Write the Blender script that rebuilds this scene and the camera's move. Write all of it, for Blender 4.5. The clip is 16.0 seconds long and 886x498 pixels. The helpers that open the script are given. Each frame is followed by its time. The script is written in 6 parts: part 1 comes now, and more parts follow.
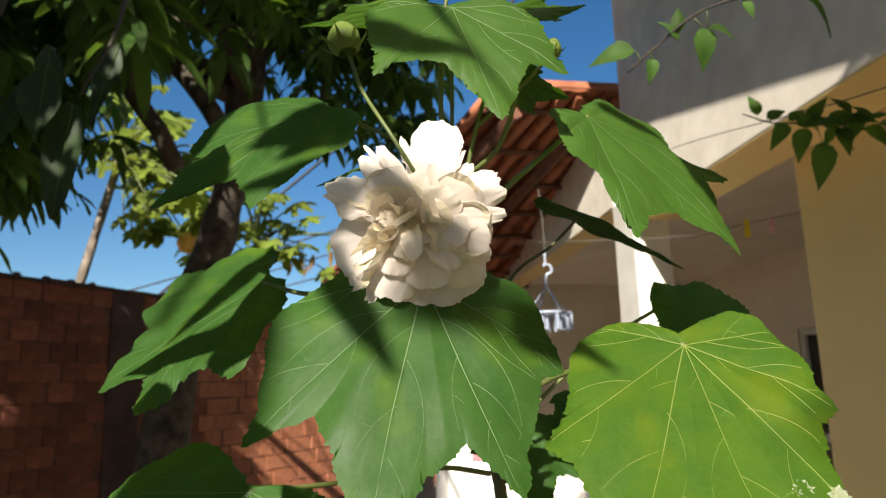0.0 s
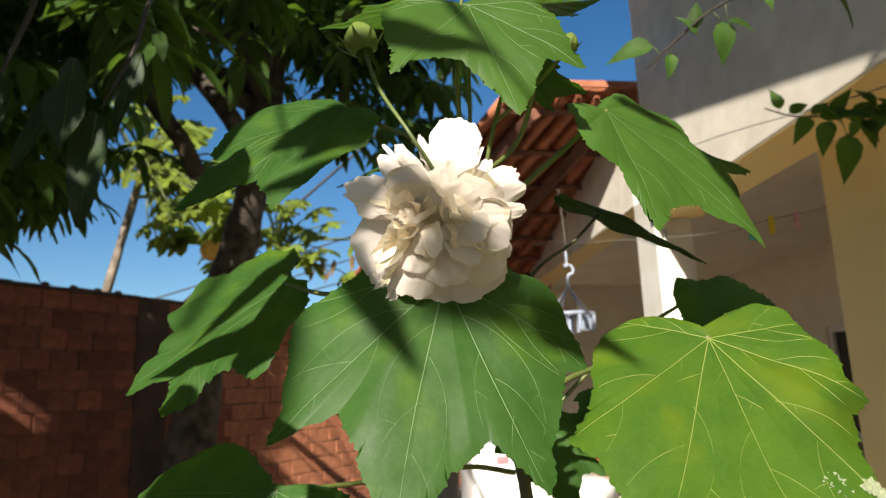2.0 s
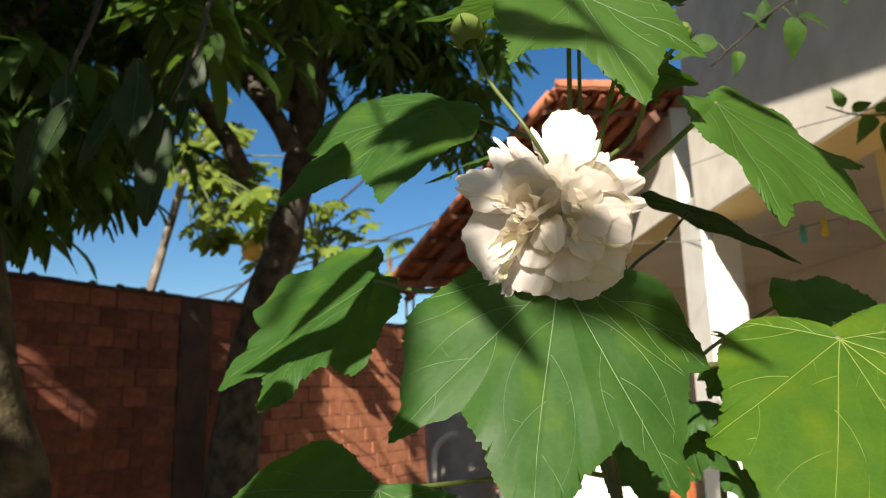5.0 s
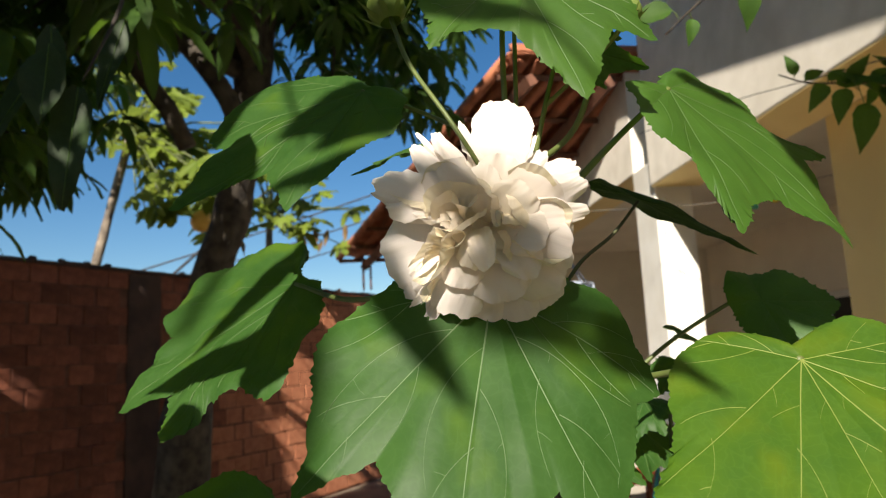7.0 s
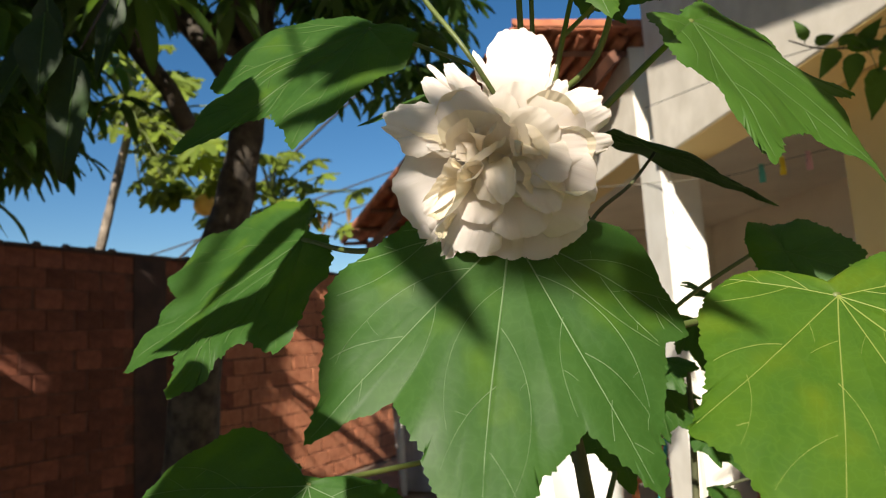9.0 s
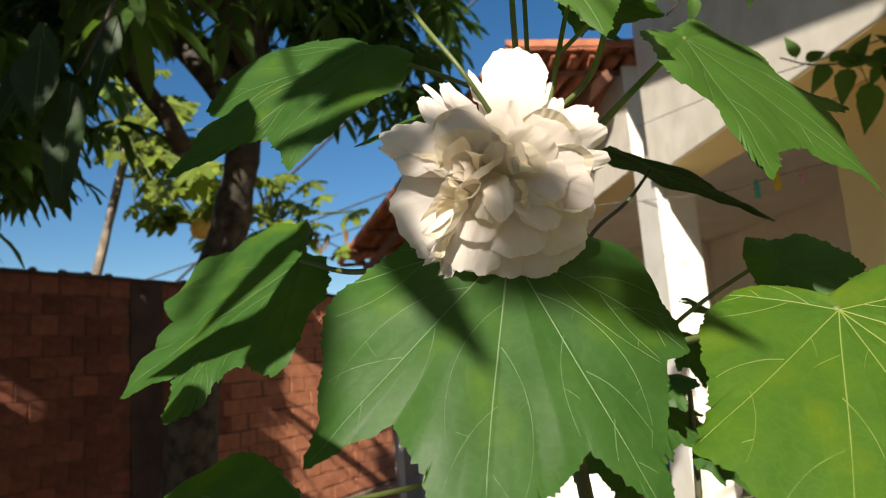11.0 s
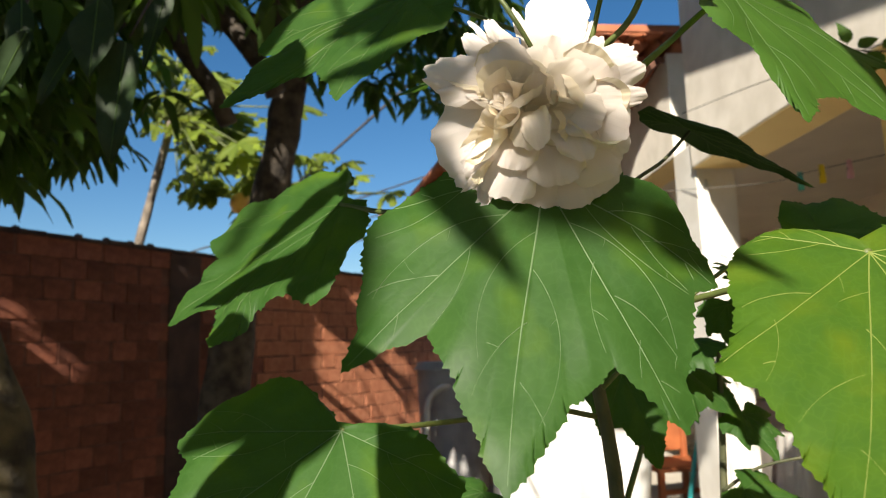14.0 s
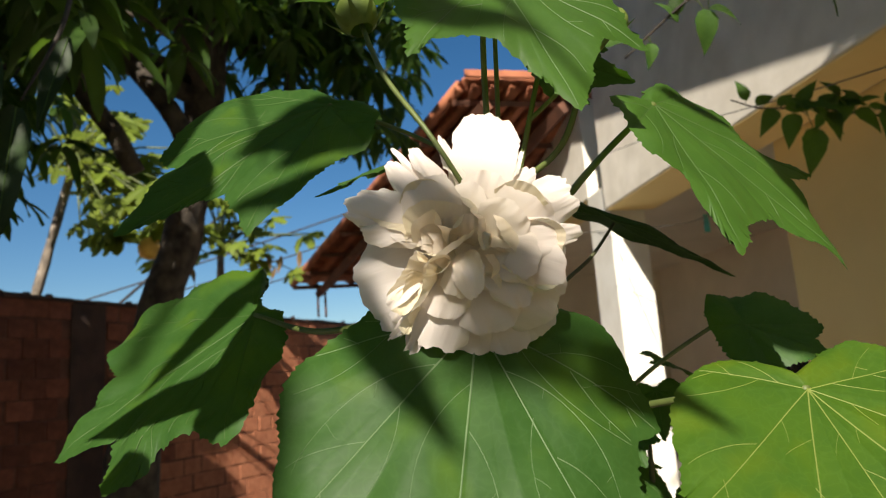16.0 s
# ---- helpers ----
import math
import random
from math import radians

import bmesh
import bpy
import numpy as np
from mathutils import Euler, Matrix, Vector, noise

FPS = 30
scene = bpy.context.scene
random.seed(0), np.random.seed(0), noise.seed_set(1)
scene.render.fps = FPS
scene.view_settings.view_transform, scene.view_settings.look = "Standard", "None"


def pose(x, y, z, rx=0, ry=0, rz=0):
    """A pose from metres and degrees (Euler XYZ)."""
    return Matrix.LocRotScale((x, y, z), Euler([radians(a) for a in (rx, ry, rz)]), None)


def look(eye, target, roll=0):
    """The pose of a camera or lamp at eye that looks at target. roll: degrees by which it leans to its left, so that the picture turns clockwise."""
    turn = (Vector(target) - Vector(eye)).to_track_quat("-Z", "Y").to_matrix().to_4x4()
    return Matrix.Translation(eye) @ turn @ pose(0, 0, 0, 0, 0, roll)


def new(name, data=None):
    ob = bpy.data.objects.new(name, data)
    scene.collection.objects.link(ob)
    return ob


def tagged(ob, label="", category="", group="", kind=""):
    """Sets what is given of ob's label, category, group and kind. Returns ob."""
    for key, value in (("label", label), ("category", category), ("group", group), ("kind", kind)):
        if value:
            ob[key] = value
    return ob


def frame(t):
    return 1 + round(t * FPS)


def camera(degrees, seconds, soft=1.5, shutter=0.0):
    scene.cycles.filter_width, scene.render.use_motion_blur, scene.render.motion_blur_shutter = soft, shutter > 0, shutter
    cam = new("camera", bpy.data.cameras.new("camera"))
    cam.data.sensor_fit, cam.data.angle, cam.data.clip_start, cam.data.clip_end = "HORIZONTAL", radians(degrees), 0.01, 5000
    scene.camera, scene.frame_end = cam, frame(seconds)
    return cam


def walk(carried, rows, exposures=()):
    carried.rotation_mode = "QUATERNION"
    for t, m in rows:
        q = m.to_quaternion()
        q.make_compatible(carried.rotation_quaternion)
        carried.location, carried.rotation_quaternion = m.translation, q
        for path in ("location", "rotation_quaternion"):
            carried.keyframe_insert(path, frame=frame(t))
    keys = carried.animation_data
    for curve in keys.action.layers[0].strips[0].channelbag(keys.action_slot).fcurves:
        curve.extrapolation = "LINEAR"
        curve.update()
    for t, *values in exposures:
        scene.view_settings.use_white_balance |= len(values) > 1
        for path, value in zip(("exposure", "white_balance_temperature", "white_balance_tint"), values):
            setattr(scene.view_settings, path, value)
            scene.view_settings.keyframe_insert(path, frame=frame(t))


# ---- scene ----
cam = camera(65.1, 16.0, soft=1.1)
cam.data.dof.use_dof, cam.data.dof.focus_distance, cam.data.dof.aperture_fstop = True, 0.43, 13.0
METRES, EYE, TILT, LEAN, TURN = 0.6, 1.3, 11.3, 1.5, 0.0
ROWS = [
    (0.0, 0.0, 0.0, 0.0, 0.0, 0.0, -0.0),
    (0.5, -0.0046, -0.0135, -0.0036, 1.88, 0.41, 0.44),
    (1.0, -0.0015, -0.0164, -0.0071, 1.89, 0.18, 0.5),
    (1.5, 0.001, -0.0262, -0.0125, 2.82, -0.49, 0.7),
    (2.0, 0.0003, 0.0001, -0.0073, 1.7, 0.29, 1.07),
    (2.5, -0.0006, 0.008, -0.0049, 1.38, 0.33, 1.14),
    (3.0, -0.0036, 0.0244, 0.0032, 1.79, 1.28, 1.99),
    (3.5, -0.0493, -0.0095, -0.01, 3.89, 0.46, 0.19),
    (6.0, -0.0967, 0.0317, -0.0097, 4.55, 0.53, 1.03),
    (6.5, -0.0852, 0.0552, 0.0345, 3.61, 0.15, 1.73),
    (7.0, -0.0573, 0.1206, 0.0356, 0.94, -2.5, 1.49),
    (7.5, -0.036, 0.1619, 0.0293, -0.66, -2.99, 2.43),
    (8.0, -0.0509, 0.163, 0.038, 0.32, -3.65, 4.21),
    (8.5, -0.0696, 0.1515, -0.0091, 1.17, -3.86, 2.3),
    (11.0, -0.072, 0.1549, -0.0099, 0.91, -2.21, 3.15),
    (11.5, -0.0693, 0.1457, -0.0048, 0.6, -1.28, 3.37),
    (12.0, -0.1029, 0.134, -0.0102, 2.72, -1.52, 3.53),
    (12.5, -0.0882, 0.1392, -0.0333, 3.32, -0.72, 1.77),
    (13.0, -0.0925, 0.1381, -0.006, 7.28, 0.07, 1.22),
    (13.5, -0.0892, 0.1673, 0.0062, 7.2, -0.26, 1.53),
    (14.0, -0.0756, 0.1257, -0.0646, 3.82, -3.15, 0.99),
    (14.5, -0.091, 0.1461, -0.0908, 1.54, -5.9, 0.63),
    (15.0, -0.1315, 0.1878, -0.0656, 2.04, -5.12, 1.02),
    (15.5, -0.1055, 0.2089, 0.0055, -1.8, -1.22, 1.42),
    (16.0, -0.0811, 0.182, 0.0345, -2.82, -0.54, 1.97),
]
walk(cam, [(t, pose(0, 0, EYE, TILT, LEAN, TURN) @ pose(METRES * x, METRES * y, METRES * z, 90 + pitch, roll, yaw)) for t, x, y, z, yaw, pitch, roll in ROWS],
     exposures=((0.0, 1.09, 6680, 10), (3.5, 1.12, 6680, 10), (6.5, 1.12, 6680, 10), (7.25, 0.91, 6680, 10), (8.0, 0.86, 6680, 10), (8.7, 0.93, 6680, 10), (11.0, 0.96, 6680, 10), (11.7, 0.96, 6680, 10), (13.0, 1.14, 6680, 10), (14.0, 1.07, 6680, 10), (14.5, 0.99, 6680, 10), (15.0, 1.16, 6680, 10), (15.5, 1.02, 6680, 10), (16.0, 0.80, 6680, 10)))

# ---- world, sun, exposure ----
SUN = Vector((-0.18, -0.82, 0.54)).normalized()
world = bpy.data.worlds.new("sky")
scene.world = world
world.use_nodes = True
wn = world.node_tree.nodes
sky = wn.new("ShaderNodeTexSky")
sky.sky_type, sky.sun_disc = "NISHITA", False
sky.sun_elevation, sky.sun_rotation = math.asin(SUN.z), math.atan2(SUN.x, SUN.y)
sky.altitude, sky.air_density, sky.dust_density, sky.ozone_density = 50, 1.0, 0.2, 3.0
tone = wn.new("ShaderNodeHueSaturation")
tone.inputs["Saturation"].default_value = 1.28
world.node_tree.links.new(sky.outputs[0], tone.inputs["Color"])
world.node_tree.links.new(tone.outputs[0], wn["Background"].inputs[0])
wn["Background"].inputs[1].default_value = 0.054
sun_data = bpy.data.lights.new("sun", "SUN")
sun_data.energy, sun_data.angle, sun_data.color = 5.0, radians(0.53), (1.0, 0.92, 0.80)
sun = new("sun", sun_data)
sun.matrix_world = look(SUN * 30, (0, 0, 0))
scene.view_settings.exposure = 1.0


# ---- materials ----
def mat(name, base, rough=0.6, dark=None, scale=8.0, detail=6.0, bump=0.15, bump_scale=60.0, metal=0.0, vary=0.0, coat=0.0):
    """Two-scale mottled surface: base and dark mixed by coarse noise, fine grain in the relief."""
    m = bpy.data.materials.new(name)
    m.use_nodes = True
    n, l = m.node_tree.nodes, m.node_tree.links
    p = n["Principled BSDF"]
    p.inputs["Roughness"].default_value, p.inputs["Metallic"].default_value = rough, metal
    p.inputs["Coat Weight"].default_value = coat
    tc = n.new("ShaderNodeTexCoord")
    no = n.new("ShaderNodeTexNoise")
    no.inputs["Scale"].default_value, no.inputs["Detail"].default_value = scale, detail
    l.new(tc.outputs["Object"], no.inputs["Vector"])
    ramp = n.new("ShaderNodeValToRGB")
    ramp.color_ramp.elements[0].position, ramp.color_ramp.elements[1].position = 0.34, 0.66
    dark = dark or tuple(c * 0.7 for c in base)
    ramp.color_ramp.elements[0].color, ramp.color_ramp.elements[1].color = (*dark, 1), (*base, 1)
    l.new(no.outputs["Fac"], ramp.inputs["Fac"])
    out = ramp.outputs["Color"]
    if vary:
        info = n.new("ShaderNodeObjectInfo")
        hsv = n.new("ShaderNodeHueSaturation")
        mr = n.new("ShaderNodeMapRange")
        mr.inputs["To Min"].default_value, mr.inputs["To Max"].default_value = 1 - vary, 1 + vary
        l.new(info.outputs["Random"], mr.inputs["Value"])
        l.new(mr.outputs["Result"], hsv.inputs["Value"])
        l.new(out, hsv.inputs["Color"])
        out = hsv.outputs["Color"]
    l.new(out, p.inputs["Base Color"])
    if bump:
        fine = n.new("ShaderNodeTexNoise")
        fine.inputs["Scale"].default_value, fine.inputs["Detail"].default_value = bump_scale, 5.0
        l.new(tc.outputs["Object"], fine.inputs["Vector"])
        b = n.new("ShaderNodeBump")
        b.inputs["Strength"].default_value, b.inputs["Distance"].default_value = bump, 0.01
        l.new(fine.outputs["Fac"], b.inputs["Height"])
        l.new(b.outputs["Normal"], p.inputs["Normal"])
    return m


def leaf_mat(name, base, dark, through_col, rough=0.5, thru=0.3, net=150.0, net_gain=0.35, island=False, patches=None, spread=(0.92, 1.08)):
    """Leaf blade: mottled green, a fine net of small veins, light that comes through."""
    m = bpy.data.materials.new(name)
    m.use_nodes = True
    n, l = m.node_tree.nodes, m.node_tree.links
    p, out = n["Principled BSDF"], n["Material Output"]
    p.inputs["Roughness"].default_value = rough
    p.inputs["Specular IOR Level"].default_value = 0.22 if island else (0.08 if rough > 0.7 else 0.25)
    tc = n.new("ShaderNodeTexCoord")
    no = n.new("ShaderNodeTexNoise")
    no.inputs["Scale"].default_value, no.inputs["Detail"].default_value = (30.0 if net else 5.0), 4.0
    l.new(tc.outputs["Object"], no.inputs["Vector"])
    ramp = n.new("ShaderNodeValToRGB")
    ramp.color_ramp.elements[0].position, ramp.color_ramp.elements[1].position = 0.3, 0.7
    ramp.color_ramp.elements[0].color, ramp.color_ramp.elements[1].color = (*dark, 1), (*base, 1)
    l.new(no.outputs["Fac"], ramp.inputs["Fac"])
    col = ramp.outputs["Color"]
    rnd = n.new("ShaderNodeNewGeometry").outputs["Random Per Island"] if island else n.new("ShaderNodeObjectInfo").outputs["Random"]
    if patches:
        big = n.new("ShaderNodeTexNoise")
        big.inputs["Scale"].default_value, big.inputs["Detail"].default_value = 17.0, 3.0
        l.new(tc.outputs["Object"], big.inputs["Vector"])
        pr = n.new("ShaderNodeValToRGB")
        pr.color_ramp.elements[0].position, pr.color_ramp.elements[1].position = 0.52, 0.68
        l.new(big.outputs["Fac"], pr.inputs["Fac"])
        pm = n.new("ShaderNodeMix")
        pm.data_type = "RGBA"
        pm.inputs["B"].default_value = (*patches, 1)
        l.new(pr.outputs["Color"], pm.inputs["Factor"])
        l.new(col, pm.inputs["A"])
        col = pm.outputs["Result"]
    hsv = n.new("ShaderNodeHueSaturation")
    mr = n.new("ShaderNodeMapRange")
    lo, hi = (0.6, 1.5) if island else spread
    mr.inputs["To Min"].default_value, mr.inputs["To Max"].default_value = lo, hi
    l.new(rnd, mr.inputs["Value"])
    l.new(mr.outputs["Result"], hsv.inputs["Value"])
    l.new(col, hsv.inputs["Color"])
    col = hsv.outputs["Color"]
    if net:
        vo = n.new("ShaderNodeTexVoronoi")
        vo.feature = "DISTANCE_TO_EDGE"
        vo.inputs["Scale"].default_value = net
        warp = n.new("ShaderNodeTexNoise")
        warp.inputs["Scale"].default_value = 60.0
        mixv = n.new("ShaderNodeMix")
        mixv.data_type = "VECTOR"
        mixv.inputs["Factor"].default_value = 0.02
        l.new(tc.outputs["Object"], warp.inputs["Vector"])
        l.new(tc.outputs["Object"], mixv.inputs["A"])
        l.new(warp.outputs["Color"], mixv.inputs["B"])
        l.new(mixv.outputs["Result"], vo.inputs["Vector"])
        vr = n.new("ShaderNodeValToRGB")
        vr.color_ramp.elements[0].position, vr.color_ramp.elements[1].position = 0.0, 0.09
        vr.color_ramp.elements[0].color, vr.color_ramp.elements[1].color = (net_gain,) * 3 + (1,), (0, 0, 0, 1)
        l.new(vo.outputs["Distance"], vr.inputs["Fac"])
        mixc = n.new("ShaderNodeMix")
        mixc.data_type = "RGBA"
        mixc.inputs["B"].default_value = (*(min(1, c * 1.9 + 0.02) for c in base), 1)
        l.new(vr.outputs["Color"], mixc.inputs["Factor"])
        l.new(col, mixc.inputs["A"])
        col = mixc.outputs["Result"]
        quilt = n.new("ShaderNodeTexNoise")
        quilt.inputs["Scale"].default_value, quilt.inputs["Detail"].default_value = 48.0, 2.0
        l.new(tc.outputs["Object"], quilt.inputs["Vector"])
        b0 = n.new("ShaderNodeBump")
        b0.inputs["Strength"].default_value, b0.inputs["Distance"].default_value = 0.13, 0.0030
        l.new(quilt.outputs["Fac"], b0.inputs["Height"])
        b = n.new("ShaderNodeBump")
        b.inputs["Strength"].default_value, b.inputs["Distance"].default_value = 0.12, 0.0006
        l.new(vo.outputs["Distance"], b.inputs["Height"])
        l.new(b0.outputs["Normal"], b.inputs["Normal"])
        l.new(b.outputs["Normal"], p.inputs["Normal"])
    l.new(col, p.inputs["Base Color"])
    tr = n.new("ShaderNodeBsdfTranslucent")
    tr.inputs["Color"].default_value = (*through_col, 1)
    mix = n.new("ShaderNodeMixShader")
    mix.inputs["Fac"].default_value = thru
    l.new(p.outputs[0], mix.inputs[1])
    l.new(tr.outputs[0], mix.inputs[2])
    l.new(mix.outputs[0], out.inputs["Surface"])
    return m


M_LEAF = leaf_mat("hibiscus_leaf", (0.043, 0.106, 0.021), (0.026, 0.078, 0.013), (0.09, 0.22, 0.012), rough=0.5, net_gain=0.10, patches=(0.068, 0.138, 0.012))
M_LEAF_YOUNG = leaf_mat("hibiscus_leaf_young", (0.050, 0.118, 0.016), (0.036, 0.092, 0.012), (0.15, 0.31, 0.02), net_gain=0.06)
M_LEAF_YELLOW = leaf_mat("hibiscus_leaf_yellowing", (0.060, 0.132, 0.008), (0.036, 0.100, 0.010), (0.17, 0.27, 0.008), rough=0.52, net_gain=0.12, patches=(0.095, 0.150, 0.006))
# matte underside, its green darkened to stand in for shade
M_LEAF_UNDER_SHADED = leaf_mat("hibiscus_leaf_underside_shaded", (0.026, 0.060, 0.014), (0.018, 0.045, 0.010), (0.06, 0.13, 0.012), rough=0.85, thru=0.15, net_gain=0.08)
M_VEIN = leaf_mat("leaf_vein", (0.085, 0.15, 0.042), (0.065, 0.125, 0.033), (0.15, 0.24, 0.045), net=0)
M_VEIN_PALE = leaf_mat("leaf_vein_pale", (0.19, 0.27, 0.145), (0.12, 0.20, 0.08), (0.22, 0.32, 0.08), net=0)
M_VEIN_YELLOW = leaf_mat("leaf_vein_yellow", (0.25, 0.29, 0.07), (0.18, 0.23, 0.05), (0.28, 0.31, 0.06), net=0)
M_STEM = mat("green_stem", (0.115, 0.145, 0.036), 0.5, (0.075, 0.10, 0.026), 40, bump=0.1, bump_scale=300)
M_STEM_DARK = mat("brown_stem", (0.10, 0.10, 0.05), 0.6, (0.05, 0.06, 0.03), 40, bump=0.2, bump_scale=300)
M_TWIG = mat("dark_twig", (0.042, 0.034, 0.026), 0.8, (0.02, 0.016, 0.013), 40, bump=0.3, bump_scale=200)
M_DRIED = leaf_mat("dried_leaf_skin", (0.36, 0.38, 0.26), (0.10, 0.16, 0.06), (0.4, 0.42, 0.3), net=350.0, net_gain=0.6)
M_BUD = leaf_mat("bud_green", (0.15, 0.20, 0.045), (0.09, 0.14, 0.028), (0.12, 0.2, 0.03), net=0, thru=0.15)
M_MANGO = leaf_mat("mango_leaf", (0.042, 0.082, 0.017), (0.020, 0.046, 0.010), (0.15, 0.29, 0.022), rough=0.55, thru=0.28, net=0, island=True)
M_VINE = leaf_mat("vine_leaf", (0.036, 0.080, 0.012), (0.020, 0.050, 0.008), (0.15, 0.29, 0.02), rough=0.65, net=90.0, thru=0.38, spread=(0.4, 1.9))
M_PAPAYA = leaf_mat("papaya_leaf", (0.17, 0.22, 0.03), (0.09, 0.14, 0.022), (0.30, 0.36, 0.04), thru=0.35, net=0, island=True)
M_DRY = leaf_mat("dry_leaf", (0.22, 0.14, 0.06), (0.12, 0.08, 0.04), (0.3, 0.18, 0.05), net=0)
M_BARK = mat("mango_bark", (0.085, 0.07, 0.052), 0.9, (0.018, 0.014, 0.011), 16, 8, 1.0, 45)
# copy of the mango leaf with shade put into its green
M_MANGO_SHADED = leaf_mat("shaded_mango_leaf", (0.022, 0.044, 0.014), (0.012, 0.026, 0.008), (0.05, 0.10, 0.012), rough=0.5, thru=0.1, net=60.0, net_gain=0.10)
M_BARK_PALE = mat("pale_bark", (0.30, 0.25, 0.20), 0.9, (0.12, 0.10, 0.08), 10, 8, 0.8, 40)
M_BARK_MOSS = mat("mossy_bark", (0.115, 0.092, 0.045), 0.95, (0.022, 0.018, 0.012), 9, 8, 0.9, 40)
# one clay in two copies: shade put into the first, sun into the second
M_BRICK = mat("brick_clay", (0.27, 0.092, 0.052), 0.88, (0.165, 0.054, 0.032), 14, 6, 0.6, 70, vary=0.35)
M_BRICK_SUNLIT = mat("sunlit_brick_clay", (0.78, 0.32, 0.17), 0.88, (0.62, 0.225, 0.115), 14, 6, 0.6, 70, vary=0.3)
M_MORTAR = mat("wall_mortar", (0.22, 0.095, 0.062), 0.95, (0.12, 0.055, 0.038), 12, 6, 0.6, 60)
M_RENDER = mat("grey_cement_render", (0.105, 0.062, 0.048), 0.95, (0.06, 0.038, 0.031), 6, 8, 0.5, 50)
M_FACADE = mat("facade_cement", (0.84, 0.79, 0.70), 0.9, (0.70, 0.65, 0.56), 6.0, 10, 0.1, 70)
M_PLASTER = mat("cream_plaster", (0.80, 0.72, 0.58), 0.85, (0.72, 0.64, 0.51), 2.5, 6, 0.15, 60)
M_YELLOW = mat("yellow_paint", (0.86, 0.66, 0.29), 0.7, (0.79, 0.59, 0.25), 2.0, 6, 0.12, 60)
M_WHITE = mat("white_paint", (0.80, 0.78, 0.72), 0.6, (0.70, 0.67, 0.60), 5, 6, 0.1, 60)
M_TILE = mat("clay_roof_tile", (0.46, 0.165, 0.08), 0.85, (0.28, 0.095, 0.05), 9, 6, 0.3, 60, vary=0.25)
M_WOOD = mat("roof_timber", (0.20, 0.082, 0.048), 0.8, (0.11, 0.048, 0.03), 12, 6, 0.3, 60)
M_GROUND = mat("yard_earth", (0.27, 0.21, 0.15), 0.95, (0.18, 0.14, 0.10), 4, 8, 0.6, 30)
M_CONCRETE = mat("porch_concrete", (0.54, 0.49, 0.41), 0.9, (0.43, 0.39, 0.33), 4, 8, 0.3, 40)
M_WIRE = mat("black_cable", (0.03, 0.03, 0.035), 0.6, bump=0)
M_LINE = mat("grey_clothesline", (0.13, 0.12, 0.10), 0.7, bump=0)
M_DARK = mat("dark_window_glass", (0.02, 0.02, 0.022), 0.25, bump=0)
M_APPL = mat("white_enamel", (0.82, 0.82, 0.80), 0.3, (0.76, 0.76, 0.74), 4, 5, 0.02, 40, coat=0.3)
# whitish enamel greyed down, so the porch shade is in the colour
M_STOVE = mat("shaded_enamel", (0.36, 0.33, 0.29), 0.5, (0.24, 0.22, 0.19), 5, 6, 0.05, 40)
M_PLASTIC_W = mat("pale_blue_plastic", (0.36, 0.41, 0.52), 0.35, (0.30, 0.35, 0.46), 10, bump=0)
M_GREY = mat("grey_fibre_cement", (0.48, 0.47, 0.46), 0.8, (0.34, 0.33, 0.33), 6, 6, 0.3, 50)
M_ORANGE = mat("orange_brown_wood", (0.40, 0.12, 0.04), 0.55, (0.26, 0.075, 0.026), 8, 6, 0.1, 50)
M_TEAL = mat("teal_plastic", (0.03, 0.36, 0.38), 0.4, bump=0)
M_PEG_Y = mat("yellow_plastic", (0.80, 0.62, 0.02), 0.4, bump=0)
M_PEG_P = mat("pink_plastic", (0.72, 0.42, 0.50), 0.4, bump=0)
M_PEG_T = mat("green_plastic", (0.10, 0.50, 0.42), 0.4, bump=0)
M_FRUIT = mat("papaya_skin", (0.88, 0.58, 0.12), 0.5, (0.74, 0.42, 0.07), 14, bump=0.1)
M_CLOTH = mat("white_cotton", (0.62, 0.60, 0.56), 0.9, (0.54, 0.52, 0.48), 8, 6, 0.2, 120)
M_POT = mat("red_brown_clay", (0.20, 0.07, 0.045), 0.7, (0.13, 0.045, 0.03), 10, 6, 0.2, 60)
M_PINK = mat("pink_print", (0.72, 0.22, 0.25), 0.5, bump=0)


